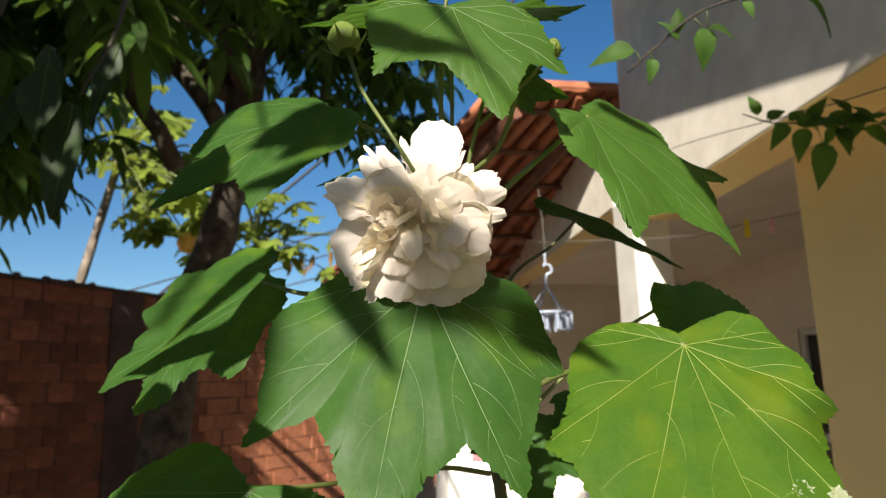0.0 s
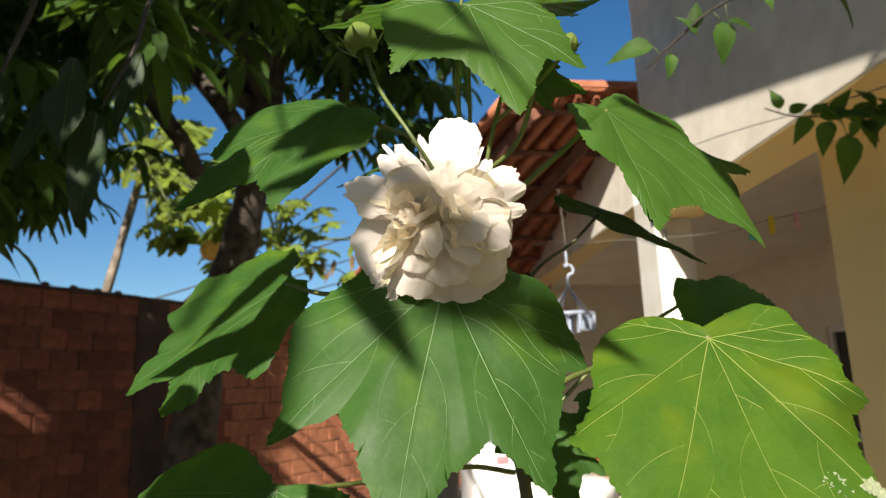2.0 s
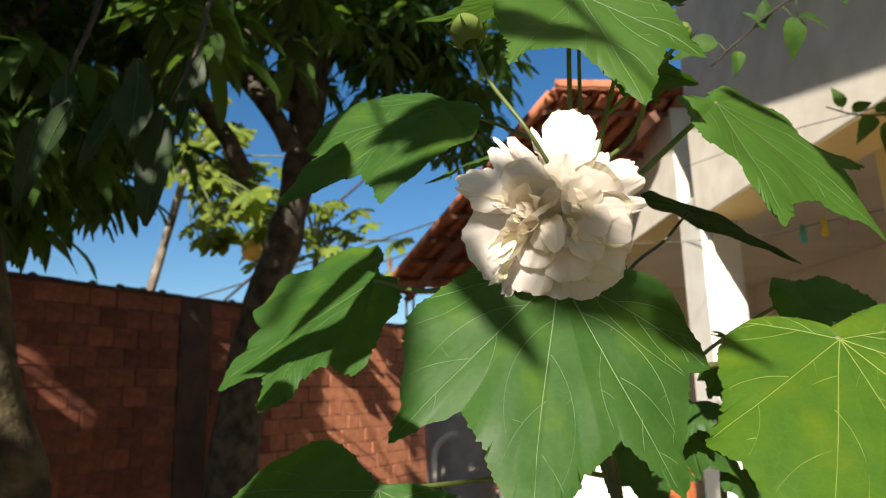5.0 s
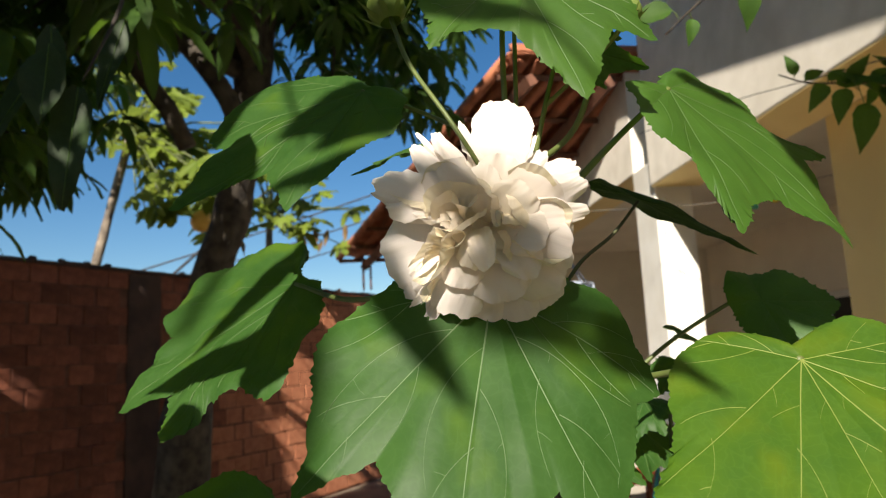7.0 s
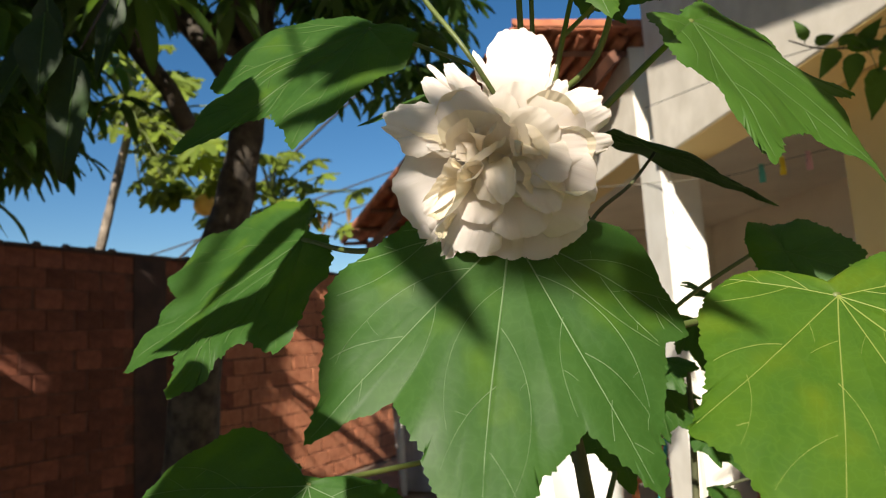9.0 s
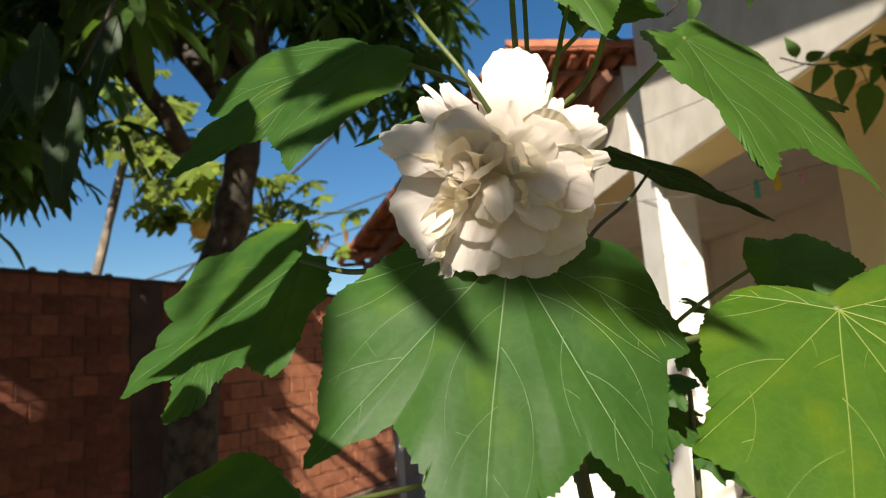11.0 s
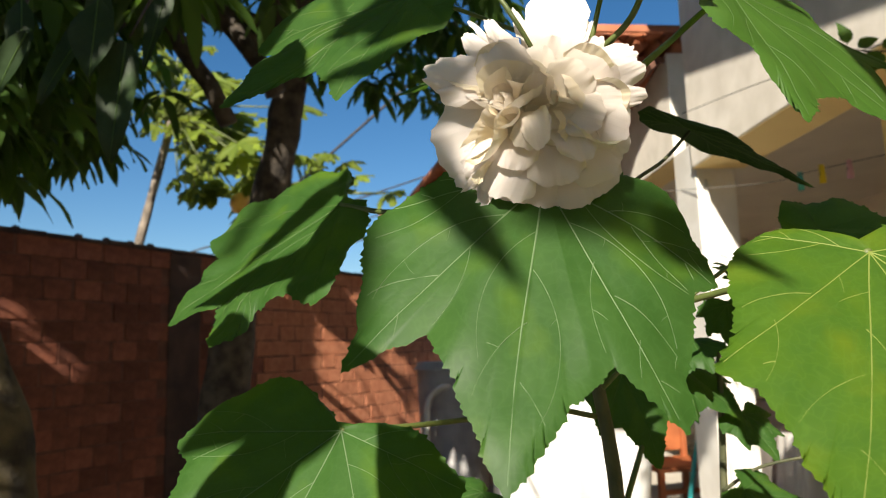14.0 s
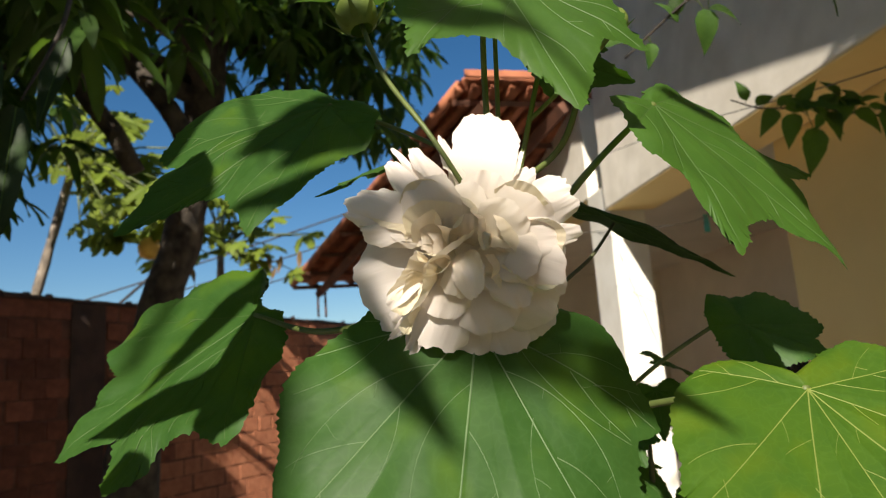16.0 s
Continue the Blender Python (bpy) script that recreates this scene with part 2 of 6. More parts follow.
def petal_mat():
    m = bpy.data.materials.new("white_petal")
    m.use_nodes = True
    n, l = m.node_tree.nodes, m.node_tree.links
    p, out = n["Principled BSDF"], n["Material Output"]
    p.inputs["Roughness"].default_value = 0.8
    p.inputs["Specular IOR Level"].default_value = 0.2
    tc = n.new("ShaderNodeTexCoord")
    sep = n.new("ShaderNodeSeparateXYZ")
    l.new(tc.outputs["Object"], sep.inputs[0])
    ramp = n.new("ShaderNodeValToRGB")
    e = ramp.color_ramp.elements
    e[0].position, e[1].position = 0.0, 0.035
    e[0].color, e[1].color = (0.81, 0.72, 0.42, 1), (0.87, 0.82, 0.765, 1)
    l.new(sep.outputs["Y"], ramp.inputs["Fac"])
    no = n.new("ShaderNodeTexNoise")
    no.inputs["Scale"].default_value = 45.0
    l.new(tc.outputs["Object"], no.inputs["Vector"])
    pink = n.new("ShaderNodeMix")
    pink.data_type = "RGBA"
    pink.inputs["B"].default_value = (0.87, 0.75, 0.695, 1)
    mul = n.new("ShaderNodeMath")
    mul.operation, mul.inputs[1].default_value = "MULTIPLY", 0.85
    l.new(no.outputs["Fac"], mul.inputs[0])
    l.new(mul.outputs[0], pink.inputs["Factor"])
    l.new(ramp.outputs["Color"], pink.inputs["A"])
    l.new(pink.outputs["Result"], p.inputs["Base Color"])
    st = n.new("ShaderNodeMapping")
    st.inputs["Scale"].default_value = (500, 30, 30)
    l.new(tc.outputs["Object"], st.inputs[0])
    rib = n.new("ShaderNodeTexNoise")
    rib.inputs["Scale"].default_value = 1.0
    l.new(st.outputs[0], rib.inputs["Vector"])
    b = n.new("ShaderNodeBump")
    b.inputs["Strength"].default_value, b.inputs["Distance"].default_value = 0.4, 0.0008
    l.new(rib.outputs["Fac"], b.inputs["Height"])
    l.new(b.outputs["Normal"], p.inputs["Normal"])
    tr = n.new("ShaderNodeBsdfTranslucent")
    tr.inputs["Color"].default_value = (0.93, 0.885, 0.83, 1)
    mix = n.new("ShaderNodeMixShader")
    mix.inputs["Fac"].default_value = 0.30
    l.new(p.outputs[0], mix.inputs[1])
    l.new(tr.outputs[0], mix.inputs[2])
    l.new(mix.outputs[0], out.inputs["Surface"])
    return m


M_PETAL = petal_mat()


# ---- mesh helpers ----
def link_mesh(name, verts, faces, material, parent=None, label="", smooth=True):
    me = bpy.data.meshes.new(name)
    me.from_pydata([tuple(v) for v in verts], [], faces)
    if material:
        me.materials.append(material)
    me.polygons.foreach_set("use_smooth", [smooth] * len(me.polygons))
    me.update()
    ob = new(name, me)
    ob.parent = parent
    if label:
        tagged(ob, label)
    return ob


def part(name, bm, material, parent=None, label="", smooth=False):
    me = bpy.data.meshes.new(name)
    bm.to_mesh(me)
    bm.free()
    me.materials.append(material)
    me.polygons.foreach_set("use_smooth", [smooth] * len(me.polygons))
    ob = new(name, me)
    ob.parent = parent
    if label:
        tagged(ob, label)
    return ob


def thing(name, label, category, at=(0, 0, 0), group="", kind=""):
    ob = tagged(new(name), label, category, group, kind)
    ob.location = at
    return ob


def box(bm, lo, hi, m=None, bevel=0.0):
    """A box from corner lo to corner hi, its edges rounded by bevel."""
    r = bmesh.ops.create_cube(bm, size=1.0)
    vs = r["verts"]
    c = [(a + b) / 2 for a, b in zip(lo, hi)]
    d = [abs(b - a) for a, b in zip(lo, hi)]
    for v in vs:
        v.co = Vector([c[i] + v.co[i] * d[i] for i in range(3)])
    if bevel:
        es = list({e for v in vs for e in v.link_edges})
        r = bmesh.ops.bevel(bm, geom=es, offset=bevel, segments=2, affect="EDGES", profile=0.6)
        vs = list({v for f in r["faces"] for v in f.verts} | {v for v in vs if v.is_valid})
    if m is not None:
        bmesh.ops.transform(bm, matrix=m, verts=vs)
    return vs


def tube_data(points, radii, sides=8, closed=True):
    """Vertices and faces of a tapered tube along points."""
    pts = [Vector(p) for p in points]
    vs, fs = [], []
    up = Vector((0.13, 0.27, 0.95))
    for i, p in enumerate(pts):
        d = (pts[min(i + 1, len(pts) - 1)] - pts[max(i - 1, 0)]).normalized()
        x = d.cross(up)
        if x.length < 1e-3:
            x = d.cross(Vector((1, 0, 0)))
        x.normalize()
        y = d.cross(x)
        r = radii[i] if hasattr(radii, "__len__") else radii
        for k in range(sides):
            a = 2 * math.pi * k / sides
            vs.append(p + (x * math.cos(a) + y * math.sin(a)) * r)
    for i in range(len(pts) - 1):
        for k in range(sides):
            k2 = (k + 1) % sides
            fs.append((i * sides + k, i * sides + k2, (i + 1) * sides + k2, (i + 1) * sides + k))
    if closed:
        fs.append(tuple(reversed(range(sides))))
        fs.append(tuple(range((len(pts) - 1) * sides, len(pts) * sides)))
    return vs, fs


def curve_pts(ctrl, n=24):
    """Smooth points through control points."""
    c = [Vector(p) for p in ctrl]
    c = [c[0] * 2 - c[1]] + c + [c[-1] * 2 - c[-2]]
    out, segs = [], len(c) - 3
    for i in range(segs):
        p0, p1, p2, p3 = c[i:i + 4]
        m = max(2, n // segs)
        for k in range(m):
            t = k / m
            out.append(0.5 * ((2 * p1) + (p2 - p0) * t + (2 * p0 - 5 * p1 + 4 * p2 - p3) * t * t + (3 * p1 - p0 - 3 * p2 + p3) * t ** 3))
    out.append(c[-2])
    return out


def tube(name, ctrl, r0, r1, material, parent=None, label="", sides=8, n=20, wobble=0.0):
    pts = curve_pts(ctrl, n)
    radii = [r0 + (r1 - r0) * i / (len(pts) - 1) for i in range(len(pts))]
    vs, fs = tube_data(pts, radii, sides)
    if wobble:
        vs = [v + noise.noise_vector(v * (0.6 / max(r0, 1e-3))) * wobble for v in vs]
    return link_mesh(name, vs, fs, material, parent, label)


def merged(items):
    """One vertex and face list out of several."""
    vs, fs = [], []
    for v, f in items:
        o = len(vs)
        vs.extend(v)
        fs.extend([tuple(i + o for i in q) for q in f])
    return vs, fs


# ---- the house's own axes: across the yard, along the front, up ----
HA = math.atan(134 / 1231)
HOUSE = Matrix.Rotation(HA, 4, "Z")


def H(a, b, z):
    return HOUSE @ Vector((a, b, z))


# ---- ground ----
def ground():
    n, size = 60, 60.0
    vs, fs = [], []
    for i in range(n + 1):
        for j in range(n + 1):
            x, y = (i / n - 0.5) * 2, (j / n - 0.5) * 2
            x, y = size * x * abs(x), size * y * abs(y)
            near = max(0, 1 - math.hypot(x, y) / 12)
            vs.append((x, y + 3, 0.03 * near * noise.noise(Vector((x * 1.3, y * 1.3, 0))) - 0.02))
    for i in range(n):
        for j in range(n):
            a = i * (n + 1) + j
            fs.append((a, a + n + 1, a + n + 2, a + 1))
    tagged(link_mesh("ground", vs, fs, M_GROUND), "pale sandy earth of the yard", "ground", kind="structure")


ground()


# ---- house ----
def house_box(name, lo, hi, material, label, category="wall", bevel=0.008):
    bm = bmesh.new()
    box(bm, lo, hi, HOUSE, bevel)
    return tagged(part(name, bm, material), label, category, kind="structure")


house_box("wall_upper", (1.55, -4.0, 2.25), (1.85, 3.85, 6.2), M_FACADE, "grey-beige cement wall over the porch opening")
house_box("wall_porch_side", (1.852, -4.0, 0), (2.0, 2.70, 2.247), M_YELLOW, "warm yellow painted wall beside the porch opening")
house_box("porch_pillar", (1.575, 3.853, 0), (1.80, 4.17, 2.41), M_WHITE, "white square porch pillar in full sun", "pillar", 0.012)
house_box("soffit", (1.555, -3.99, 2.243), (1.846, 3.84, 2.249), M_YELLOW, "warm yellow painted underside of the beam", "soffit", 0.0)
house_box("ceiling", (1.853, -4.0, 2.46), (5.2, 3.85, 2.58), M_PLASTER, "cream plastered porch ceiling", "ceiling")
house_box("ceiling_back", (1.803, 3.853, 2.50), (5.2, 8.39, 2.58), M_PLASTER, "cream plastered ceiling of the back porch", "ceiling")
house_box("wall_porch_end", (1.55, 8.203, 0), (5.2, 8.4, 2.497), M_PLASTER, "cream plastered end wall of the porch")
house_box("wall_upper_return", (1.853, 3.65, 2.6), (5.2, 3.85, 6.2), M_FACADE, "grey cement side wall of the upper floor")
house_box("porch_floor", (1.50, -4.0, -0.05), (5.2, 8.2, 0.06), M_CONCRETE, "worn grey concrete porch floor", "floor")
# added wall out of view, its height raised to cut sky light
house_box("wall_yard_back", (-9.0, -7.2, 0), (5.2, -7.0, 3.0), M_PLASTER, "unseen plain plastered wall added to close the yard")


def beam_beyond():
    """The beam that runs on past the pillar under the tiled roof, its top cut to the roof's slope."""
    bm = bmesh.new()
    q = [bm.verts.new(H(a, b, z)) for b, top in ((4.173, 3.08), (8.2, 2.46)) for a, z in ((1.585, 2.412), (1.80, 2.412), (1.80, top), (1.585, top))]
    for f in ((0, 1, 2, 3), (7, 6, 5, 4), (0, 4, 5, 1), (1, 5, 6, 2), (2, 6, 7, 3), (3, 7, 4, 0)):
        bm.faces.new([q[k] for k in f])
    bmesh.ops.recalc_face_normals(bm, faces=bm.faces)
    tagged(part("wall_lintel", bm, M_FACADE), "cement beam running on under the tiled roof", "wall", kind="structure")
    house_box("soffit", (1.59, 4.18, 2.404), (1.795, 8.19, 2.409), M_YELLOW, "warm yellow painted underside of the beam", "soffit", 0.0)


beam_beyond()


def pillar_pipe():
    t = thing("conduit_pipe", "thin white plastic conduit pipe clipped to the porch pillar", "pipe", H(1.625, 3.838, 0.06))
    vs, fs = tube_data([(0, 0, 0), (0, 0, 1.1), (0, 0, 2.12)], 0.011, 10)
    link_mesh("pipe", vs, fs, M_WHITE, t)


pillar_pipe()


def porch_back_wall():
    a0, a1 = 4.0, 4.2
    w = tagged(new("wall_porch_back"), "cream plastered back wall of the porch with a window", "wall", kind="structure")
    for lo, hi in (((a0, -4, 0), (a1, 3.85, 2.457)), ((a0, 3.853, 0), (a1, 4.3, 2.497)), ((a0, 6.1, 0), (a1, 8.2, 2.497)), ((a0, 4.3, 1.75), (a1, 6.1, 2.497)), ((a0, 4.3, 0), (a1, 6.1, 0.75))):
        bm = bmesh.new()
        box(bm, lo, hi, HOUSE)
        part("wall_section", bm, M_PLASTER, w)
    win = tagged(new("window_1"), "dark window with a white frame in the porch wall", "window", kind="structure")
    bm = bmesh.new()
    for lo, hi in (((4.02, 4.303, 0.753), (4.1, 4.36, 1.747)), ((4.02, 6.04, 0.753), (4.1, 6.097, 1.747)), ((4.02, 4.36, 0.753), (4.1, 6.04, 0.81)), ((4.02, 4.36, 1.69), (4.1, 6.04, 1.747)), ((4.02, 5.17, 0.81), (4.1, 5.23, 1.69))):
        box(bm, lo, hi, HOUSE)
    part("window_frame", bm, M_WHITE, win)
    for b0, b1 in ((4.363, 5.167), (5.233, 6.037)):
        bm = bmesh.new()
        box(bm, (4.05, b0, 0.813), (4.058, b1, 1.687), HOUSE)
        part("pane", bm, M_DARK, win)


porch_back_wall()


def eaves_above():
    """An unseen tiled overhang, added and sloped so that its edge throws the slanting shade on the cement wall."""
    t = thing("eaves", "unseen clay-tiled overhang added to shade the upper wall", "roof")
    bm = bmesh.new()
    v = [H(1.9, -3.0, 2.14), H(1.9, 3.9, 3.94), H(1.15, 3.9, 3.924), H(1.15, -3.0, 2.12)]
    top = [p + Vector((0, 0, 0.12)) for p in v]
    q = [bm.verts.new(p) for p in v + top]
    for f in ((3, 2, 1, 0), (4, 5, 6, 7), (0, 1, 5, 4), (1, 2, 6, 5), (2, 3, 7, 6), (3, 0, 4, 7)):
        bm.faces.new([q[i] for i in f])
    part("soffit", bm, M_WOOD, t)
    items = []
    for i in range(36):
        b = -2.9 + i * 0.19
        z0 = 2.90 + 0.26 * b + 0.15
        a = H(1.25, b, z0)
        c = H(1.88, b, z0 + 0.015)
        items.append(tube_data([a, (a + c) / 2, c], 0.075, 8))
    vs, fs = merged(items)
    tagged(link_mesh("tile_rows", vs, fs, M_TILE, t), kind="stuff")


eaves_above()


# ---- lower tiled roof beside the house ----
def lower_roof():
    roof = thing("tiled_roof", "orange clay barrel-tile roof on dark timber, seen from below", "roof")
    NL, NR = H(0.82, 4.2, 3.185), H(2.15, 4.1, 3.105)
    FL, FR = H(-0.47, 8.0, 2.52), H(1.9, 8.0, 2.50)

    def at(i, j):
        return (NL * (1 - i) + NR * i) * (1 - j) + (FL * (1 - i) + FR * i) * j

    cols, rows = 11, 12
    for c in range(cols):
        for r in range(rows):
            i, j0, j1 = (c + 0.5) / cols, r / rows - 0.015, (r + 1) / rows + 0.03
            p, q = at(i, j0), at(i, j1)
            across = (at((c + 1) / cols, j0) - at(c / cols, j0))
            w0 = across.length * 0.56
            d = (q - p).normalized()
            x = across.normalized()
            n = x.cross(d).normalized()
            vs, fs = [], []
            seg = 6
            for e, (o, rad, lift) in enumerate(((p, w0, 0.0), (q, w0 * 0.86, 0.018))):
                for th in (0.0, 0.014):
                    for s in range(seg + 1):
                        a = math.pi * s / seg
                        vs.append(o + x * math.cos(a) * (rad + th) + n * (math.sin(a) * (rad * 0.3 + th) + lift))
            m = seg + 1
            for s in range(seg):
                fs.append((s, s + 1, 2 * m + s + 1, 2 * m + s))
                fs.append((m + s, 3 * m + s, 3 * m + s + 1, m + s + 1))
                fs.append((s, m + s, m + s + 1, s + 1))
                fs.append((2 * m + s, 2 * m + s + 1, 3 * m + s + 1, 3 * m + s))
            link_mesh("tile", vs, fs, M_TILE, roof)
    # channel tiles between the barrels, seen from beneath
    items = []
    for c in range(cols + 1):
        pts = [at(c / cols, j / 10) - Vector((0, 0, 0.005)) for j in range(11)]
        items.append(tube_data(pts, 0.045, 6))
    vs, fs = merged(items)
    link_mesh("channel_tiles", vs, fs, M_TILE, roof)
    for j in (0.02, 0.16, 0.3, 0.44, 0.58, 0.72, 0.86, 0.98):
        a, b = at(-0.01, j) - Vector((0, 0, 0.07)), at(1.0, j) - Vector((0, 0, 0.07))
        vs, fs = tube_data([a, b], 0.024, 4)
        link_mesh("batten", vs, fs, M_WOOD, roof, smooth=False)
    for i in (0.12, 0.5, 0.9):
        a, b = at(i, 0.0) - Vector((0, 0, 0.13)), at(i, 1.0) - Vector((0, 0, 0.13))
        vs, fs = tube_data([a, b], 0.05, 4)
        link_mesh("rafter", vs, fs, M_WOOD, roof, smooth=False)
    # narrow board that closes the near eave
    a, b = at(-0.02, -0.03), at(1.0, -0.03)
    face = (b - a).cross(Vector((0, 0, 1))).normalized() * 0.012
    vs = [p + face * k + Vector((0, 0, z)) for p in (a, b) for k in (1, -1) for z in (-0.012, 0.032)]
    link_mesh("fascia_board", vs, [(0, 4, 5, 1), (2, 3, 7, 6), (1, 5, 7, 3), (0, 2, 6, 4), (0, 1, 3, 2), (4, 6, 7, 5)], M_TILE, roof, smooth=False)
    for i in (0.10, 0.135):
        p = at(i, 0.97)
        vs, fs = tube_data([(p.x, p.y, p.z - 0.42), (p.x, p.y, p.z - 0.03)], 0.014, 6)
        link_mesh("hanging_rod", vs, fs, M_WOOD, roof)


lower_roof()


# ---- trees ----
SHADE_LEAVES = (
    ((-0.255, 0.207, 1.638), (-0.352, 0.215, 1.594), 0.026),
    ((-0.224, -0.18, 1.822), (-0.172, -0.22, 1.738), 0.024),
    ((-0.072, -0.141, 1.759), (-0.046, -0.153, 1.732), 0.046),
    ((-0.137, -0.212, 1.837), (-0.126, -0.212, 1.811), 0.016),
    ((-0.235, -0.141, 1.958), (-0.298, -0.141, 1.93), 0.058),
    ((-0.235, -0.174, 1.895), (-0.298, -0.169, 1.875), 0.020),
    ((-0.178, -0.129, 1.923), (-0.091, -0.128, 1.902), 0.025),
    ((0.061, 0.147, 1.797), (0.11, 0.164, 1.779), 0.014),
    ((-0.022, -0.001, 1.66), (0.007, -0.035, 1.629), 0.009),
    ((-0.275, 0.069, 1.562), (-0.333, 0.033, 1.512), 0.050),
    ((-0.297, 0.128, 1.551), (-0.364, 0.103, 1.509), 0.050),
    ((0.037, 0.356, 1.754), (0.187, 0.398, 1.664), 0.075),
    ((0.176, 0.285, 1.683), (0.226, 0.285, 1.583), 0.066),
    ((-0.261, 0.297, 1.714), (-0.345, 0.235, 1.614), 0.029),
    ((-0.245, 0.222, 1.657), (-0.278, 0.176, 1.598), 0.038),
    ((-0.177, -0.189, 1.858), (-0.105, -0.189, 1.762), 0.020),
    ((-0.223, -0.205, 1.871), (-0.191, -0.205, 1.865), 0.022),
    ((-0.2, -0.141, 1.942), (-0.265, -0.141, 1.897), 0.045),
    ((-0.161, 0.644, 1.393), (-0.180, 0.567, 1.313), 0.045), ((-0.219, 0.506, 1.165), (-0.173, 0.576, 1.252), 0.052), ((-0.071, 0.483, 1.167), (-0.122, 0.549, 1.232), 0.048),
    ((-0.195, 0.609, 1.350), (-0.288, 0.634, 1.320), 0.034), ((-0.158, 0.606, 1.362), (-0.192, 0.570, 1.312), 0.052), ((-0.236, 0.593, 1.300), (-0.257, 0.582, 1.285), 0.030))

# added strips that filter the sun: side, height of both ends, width
FLOWER_SHADE = (
    (-0.188, 1.458, -0.062, 1.462, 0.009), (-0.040, 1.444, -0.190, 1.438, 0.010), (-0.192, 1.422, -0.036, 1.422, 0.011),
    (-0.030, 1.406, -0.132, 1.404, 0.015), (-0.138, 1.392, -0.036, 1.390, 0.016), (-0.140, 1.376, -0.036, 1.376, 0.016), (-0.216, 1.384, -0.214, 1.262, 0.030))


def mango_leaf_data(base, direction, length, width, droop, side_hint):
    """A lance-shaped leaf, folded along its rib and arching down."""
    d = Vector(direction).normalized()
    s = d.cross(Vector(side_hint))
    if s.length < 0.05:
        s = d.cross(Vector((0.3, 1, 0.2)))
    s.normalize()
    vs, fs, p = [], [], Vector(base)
    n = 6
    for i in range(n + 1):
        t = i / n
        w = width * 0.5 * (math.sin(math.pi * min(1, t * 1.02 + 0.015) ** 0.8)) ** 0.8 + 0.0008
        up = s.cross(d)
        wav = 0.12 * width * math.sin(7 * t + length * 50)
        vs += [p - s * w + up * (w * 0.3 + wav), p, p + s * w + up * (w * 0.3 - wav)]
        d = (d + Vector((0, 0, -droop / n))).normalized()
        s = (s - d * s.dot(d)).normalized()
        p = p + d * (length / n)
    for i in range(n):
        a = i * 3
        fs += [(a, a + 1, a + 4, a + 3), (a + 1, a + 2, a + 5, a + 4)]
    return vs, fs


def whorl(rng, centre, count, lmin, lmax, tilt=-0.25):
    items = []
    c = Vector(centre)
    spin = rng.random() * 6.28
    for k in range(count):
        a = spin + k * 2.4 + rng.uniform(-0.3, 0.3)
        d = Vector((math.cos(a), math.sin(a), tilt + rng.uniform(-0.4, 0.35)))
        L = rng.uniform(lmin, lmax)
        items.append(mango_leaf_data(c + d * 0.015 + Vector((0, 0, rng.uniform(-0.04, 0.03))), d, L, L * rng.uniform(0.2, 0.27), rng.uniform(0.7, 1.6), (rng.uniform(-0.3, 0.3), rng.uniform(-0.3, 0.3), 1)))
    return items


# openings in the crown through which the sun reaches the shrub and the far end of the wall
OPENINGS = ((Vector((-0.06, 0.48, 1.38)), 0.42), (Vector((-1.46, 7.47, 1.25)), 0.16), (Vector((-1.46, 7.47, 0.8)), 0.16), (Vector((-1.46, 7.47, 0.35)), 0.16), (Vector((-2.5, 5.9, 3.3)), 0.52), (Vector((-3.05, 5.9, 2.45)), 0.32), (Vector((-1.5, 6.6, 2.85)), 0.5), (Vector((-2.0, 6.2, 2.7)), 0.4), (Vector((0.4, 4.9, 0.6)), 0.6), (Vector((-2.99, 4.32, 1.6)), 0.12), (HOUSE @ Vector((1.58, 4.0, 1.6)), 0.4))

# gaps in the crown where the sky shows
GAPS = ((Vector((-0.76, 1.78, 2.05)), 0.24), (Vector((-0.93, 2.24, 2.25)), 0.3), (Vector((-1.09, 2.7, 2.46)), 0.34), (Vector((-1.27, 3.16, 2.65)), 0.36), (Vector((-1.45, 3.62, 2.85)), 0.4), (Vector((-0.76, 2.03, 2.32)), 0.16), (Vector((-1.12, 2.65, 2.71)), 0.18))


WALL_A, WALL_B = Vector((-3.95, 2.35, 0)), Vector((0.15, 10.78, 0))


def dapple_spots():
    """Places on the wall, the trunk and the facade where small gaps in the leaves let a spot of sun through."""
    r = random.Random(77)
    d = (WALL_B - WALL_A).normalized()
    spots = []
    for k in range(30):
        x, z = r.uniform(0.9, 4.0), r.uniform(0.45, 2.05)
        cluster = noise.noise(Vector((x * 0.9, z * 0.9, 4.2)))
        if cluster > -0.1:
            spots.append((*(WALL_A + d * x + Vector((0, 0, z))), r.uniform(0.016, 0.026)))
    for k in range(7):
        spots.append((-3.08 + r.uniform(-0.09, 0.09), 4.13 + r.uniform(-0.18, 0.18), 1.66 + r.uniform(-0.14, 0.14), r.uniform(0.03, 0.05)))
    for k in range(6):
        spots.append((-1.2 + r.uniform(-0.08, 0.08), 3.6, r.uniform(1.9, 2.6), r.uniform(0.025, 0.045)))
    for k in range(28):  # the open strip of sun on the far half of the wall
        spots.append((*(WALL_A + d * (5.48 if k % 2 else 5.95) + Vector((0, 0, 0.06 * k))), 0.095))
    return np.array(spots)


SPOTS = dapple_spots()
SUN_A = np.array(SUN)


